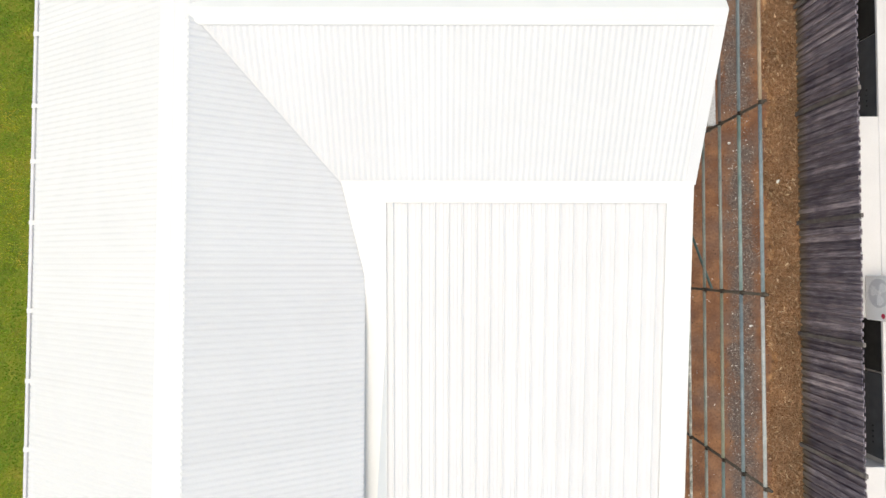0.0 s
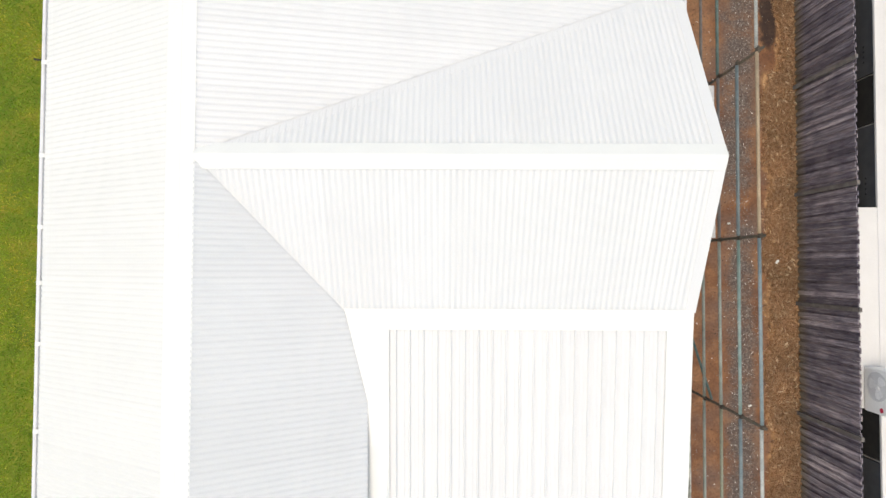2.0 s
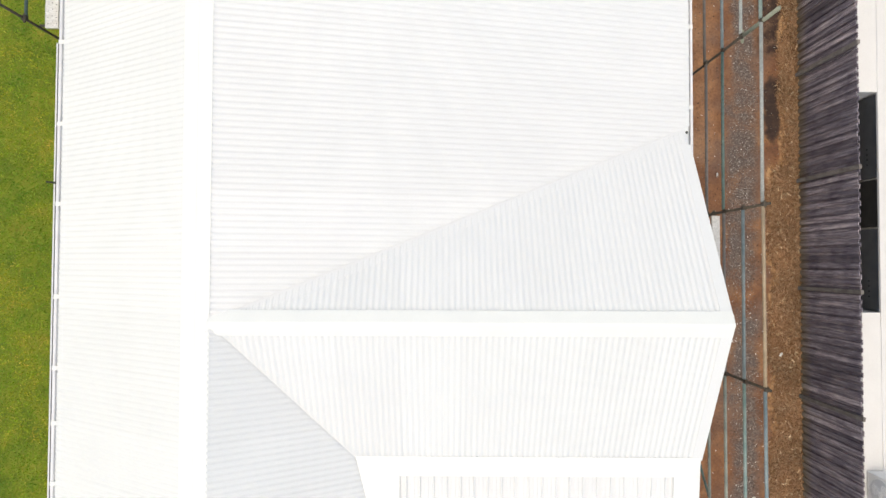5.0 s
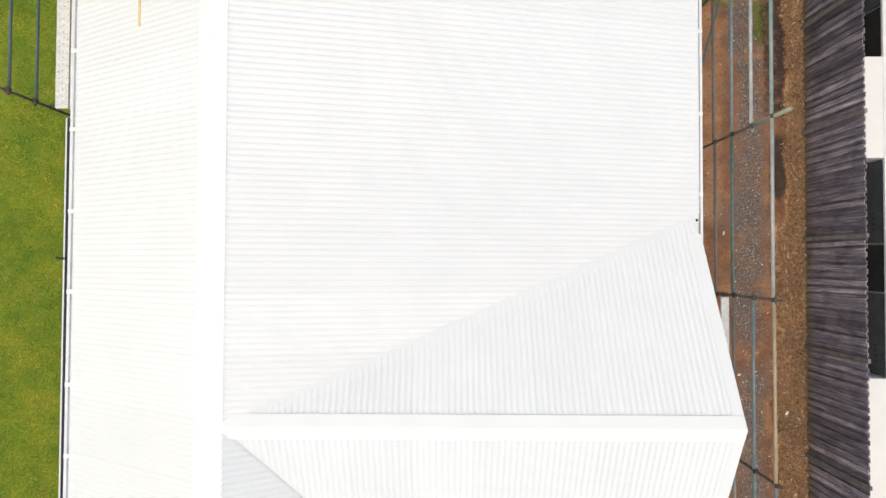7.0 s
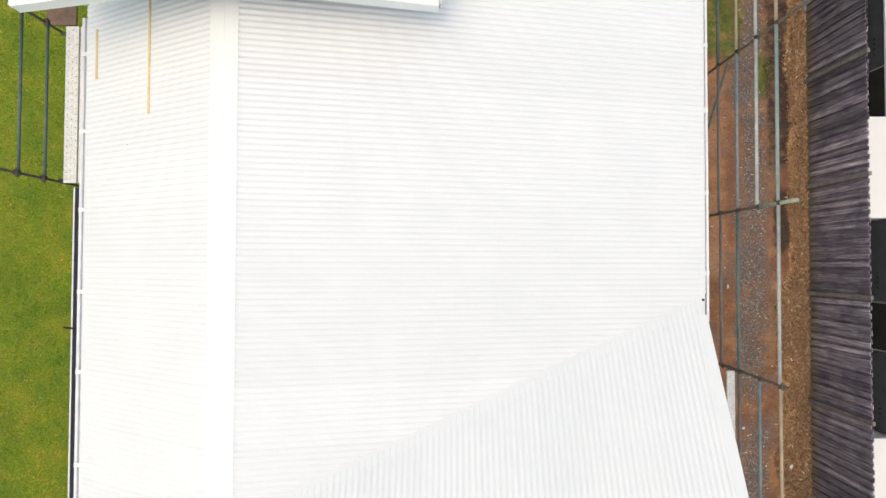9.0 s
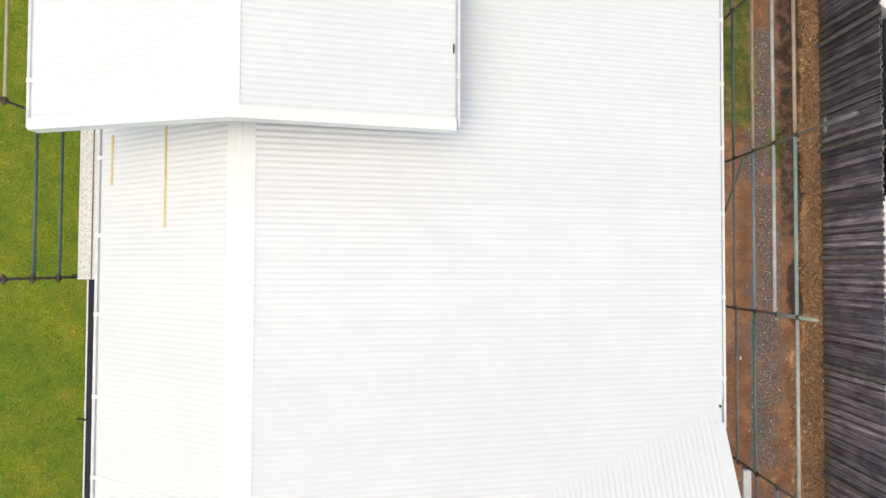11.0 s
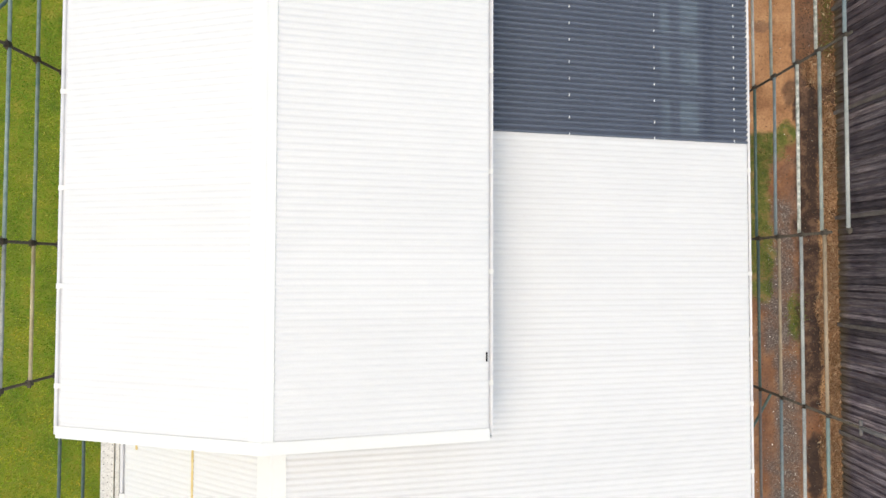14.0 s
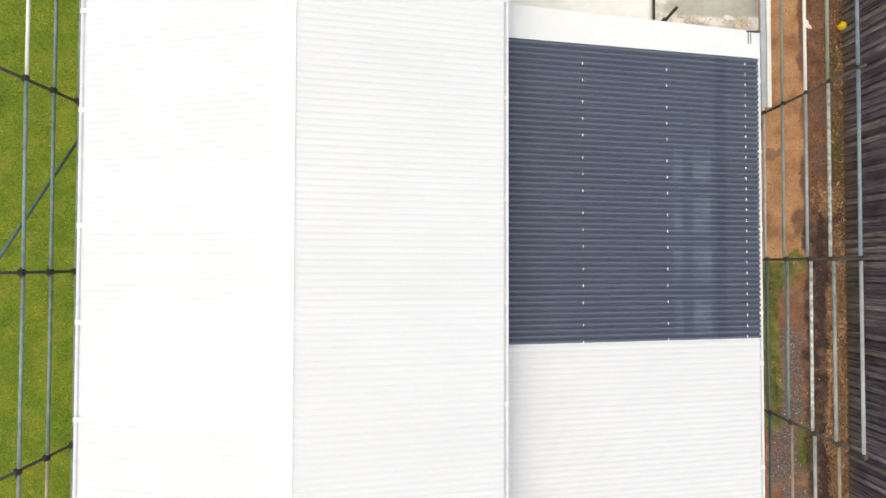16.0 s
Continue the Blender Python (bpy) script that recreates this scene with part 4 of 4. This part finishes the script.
scatter("lawn_grass", "short green and yellow lawn grass", 330000, (-11.6, -5.3), (-6, 21.5), GRASS, BLADE, 11)
scatter("dry_grass", "dry straw-coloured grass along the fence", 210000, (6.5, 7.36), (-6, 21.5), STRAW, LONG, 12, straw_here)
STRAND = (np.array([(-0.003, 0, 0.0), (0.003, 0, 0.0), (0.003, 0.045, 0.025), (0.02, 0.11, 0.015)]), [(0, 1, 2), (0, 2, 3)])
scatter("straw_strands", "long pale strands of dead grass by the fence", 4200, (6.6, 7.36), (-6, 21.5), STRAND_PALE, STRAND, 16, straw_here)
scatter("gravel", "scattered grey gravel on the clay", 150000, (4.6, 7.0), (-6, 21.5), PEBBLE, (STONE[0] * 0.62, STONE[1]), 13, gravel_here)
scatter("clods", "crumbs of brown soil", 60000, (4.6, 7.3), (-6, 21.5), CLOD, (CLUMP[0] * 0.8, CLUMP[1]), 14, clods_here)
scatter("paint_flakes", "small white flakes and scraps scattered on the clay", 620, (4.8, 6.6), (-6, 12), FLAKE, (STONE[0] * (1.25, 0.8, 0.5), STONE[1]), 17,
        lambda x, y, r: r.uniform(0, 1, len(x)) < np.where(y < 0, 0.9, 0.35) * (0.25 + 0.75 * np.exp(-((x - 6.15) / 0.3) ** 2)))


def weeds_here(x, y, r):
    lane = np.where(y > 13.5, 6.28, 5.9) - 0.05 * np.sin(y * 5) - 0.04 * np.sin(y * 11)
    p = (x < lane) * (y > 10.5) * (y < 14.1) * (0.45 + 0.3 * np.sin(y * 3.1 + x * 5))
    p = p + sum(np.exp(-((x - a) / c) ** 2 - ((y - b) / d) ** 2) for a, b, c, d in ((6.42, 10.2, 0.14, 0.38), (7.1, 18.5, 0.16, 0.45), (7.18, 16.5, 0.15, 0.75)))
    return r.uniform(0, 1, len(x)) < p


scatter("weeds", "patches of green weeds on the clay", 110000, (4.8, 7.3), (9, 20), WEED, (BLADE[0] * 0.8, BLADE[1]), 15, weeds_here)


def scuff():
    """A grey scuff mark; the thin strip across the ribs is added to show it."""
    o = thing("grey_scuff", "small grey scuff on the white roof, built as a thin strip", "offcut")
    bm = box((-4.84, 7.645, west_z(-4.84) + 0.0), (-4.74, 7.66, west_z(-4.84) + 0.065), 0.003)
    for v in bm.verts:
        v.co.z += 0.522 * (v.co.x + 4.84) - 0.045
    part("strip", bm, GUTTER, o)


scuff()
yellow_rag = thing("yellow_rag", "crumpled yellow rag on the soil by the fence", "rag")
bm = bmesh.new()
bmesh.ops.create_icosphere(bm, subdivisions=3, radius=1, matrix=Matrix.LocRotScale((7.27, 19.2, 0.10), None, (0.085, 0.085, 0.10)))
for v in bm.verts:
    v.co += 0.05 * noise.noise_vector(v.co * 14)
part("cloth", bm, painted("yellow_cloth", (0.80, 0.50, 0.01), (0.7, 0.4, 0.01), 0.8, 0.0, 8.0, 0.2), yellow_rag, "", True)


# an upright with a rail at the corner of the landing, and a small iron bracket
corner = thing("corner_pole", "dark rusty scaffold pole at the corner of the landing", "pole")
part("upright", tube((2.19, 17.9, 2.85), (2.19, 17.9, 4.02), 0.024, 12), RUST, corner, "", True)
part("rail", tube((2.165, 17.9, 3.12), (2.165, 21.8, 3.12), 0.022, 12), RUST, corner, "", True)
mesh_part("coupler", COUPLER, corner, Matrix.Translation((2.18, 17.9, 3.12)))
mesh_part("coupler", COUPLER, corner, Matrix.Translation((2.19, 17.9, 3.5)))
iron = thing("iron_bracket", "small rusty iron bracket on the white edge flashing", "bracket")
part("plate", box((3.10, 17.44, east_z(3.2) + 0.012), (3.31, 17.46, east_z(3.2) + 0.05), 0.003), RUST, iron)
for x in (3.13, 3.17):
    part("leg", box((x, 17.27, east_z(x) + 0.018), (x + 0.01, 17.45, east_z(x) + 0.03)), RUST, iron)
rub = random.Random(21)
for k in range(14):
    o = thing("plaster_chunk", "pale chunk of broken plaster on the concrete", "plaster chunk", "scraps on the landing")
    bm = bmesh.new()
    c = Vector((rub.uniform(2.4, 3.8), rub.uniform(17.9, 19.5), 2.86))
    bmesh.ops.create_icosphere(bm, subdivisions=2, radius=1, matrix=Matrix.LocRotScale(c, Euler((0, 0, rub.uniform(0, 3))), (rub.uniform(0.02, 0.07), rub.uniform(0.02, 0.05), 0.016)))
    for v in bm.verts:
        v.co += 0.012 * noise.noise_vector(v.co * 30)
    part("scrap", bm, WHITE_TRIM if k % 3 else CONCRETE, o)
for x, y, w in ((6.55, 19.3, 0.10), (6.62, 19.22, 0.07), (5.2, 16.6, 0.05), (5.9, 2.6, 0.04), (6.9, 1.8, 0.05), (6.3, -1.2, 0.04), (5.6, 5.6, 0.04)):
    o = thing("plaster_chunk", "small white plaster chunk on the clay", "plaster chunk", "scraps on the clay")
    bm = bmesh.new()
    bmesh.ops.create_icosphere(bm, subdivisions=2, radius=1, matrix=Matrix.LocRotScale((x, y, ground_z(x) + 0.02), Euler((0, 0, x * 7)), (w, w * 0.5, 0.025)))
    for v in bm.verts:
        v.co += 0.02 * noise.noise_vector(v.co * 20)
    part("scrap", bm, WHITE_TRIM, o)


# a strip of tan rubble on the landing
def rubble():
    rnd, pts, faces = np.random.RandomState(31), [], []
    for k in range(420):
        x, y, w = rnd.uniform(2.78, 3.9), 18.15 + rnd.normal(0, 0.05), rnd.uniform(0.012, 0.03)
        if rnd.uniform() > 0.5 + 0.5 * math.sin(x * 9):
            continue
        o, c, s = len(pts), math.cos(k), math.sin(k)
        pts += [(x + w * (p * c - q * s), y + 0.8 * w * (p * s + q * c), 2.85 + w * h) for p, q, h in ((1, 0, -0.2), (0, 0.9, -0.2), (-1, 0.1, -0.2), (0.1, -1, -0.2), (0.4, 0.2, 0.7), (-0.4, -0.1, 0.6))]
        faces += [(o, o + 1, o + 4), (o + 1, o + 2, o + 5, o + 4), (o + 2, o + 3, o + 5), (o + 3, o, o + 4, o + 5)]
    me = bpy.data.meshes.new("rubble")
    me.from_pydata(pts, [], faces)
    me.materials.append(RUBBLE)
    tagged(new("rubble", me), "tan crumbs of rubble strewn on the concrete", "rubble", kind="stuff")


RUBBLE = blades("tan_rubble", [(0, (0.42, 0.34, 0.25)), (0.5, (0.58, 0.50, 0.39)), (1, (0.74, 0.68, 0.58))], 0.9)
rubble()
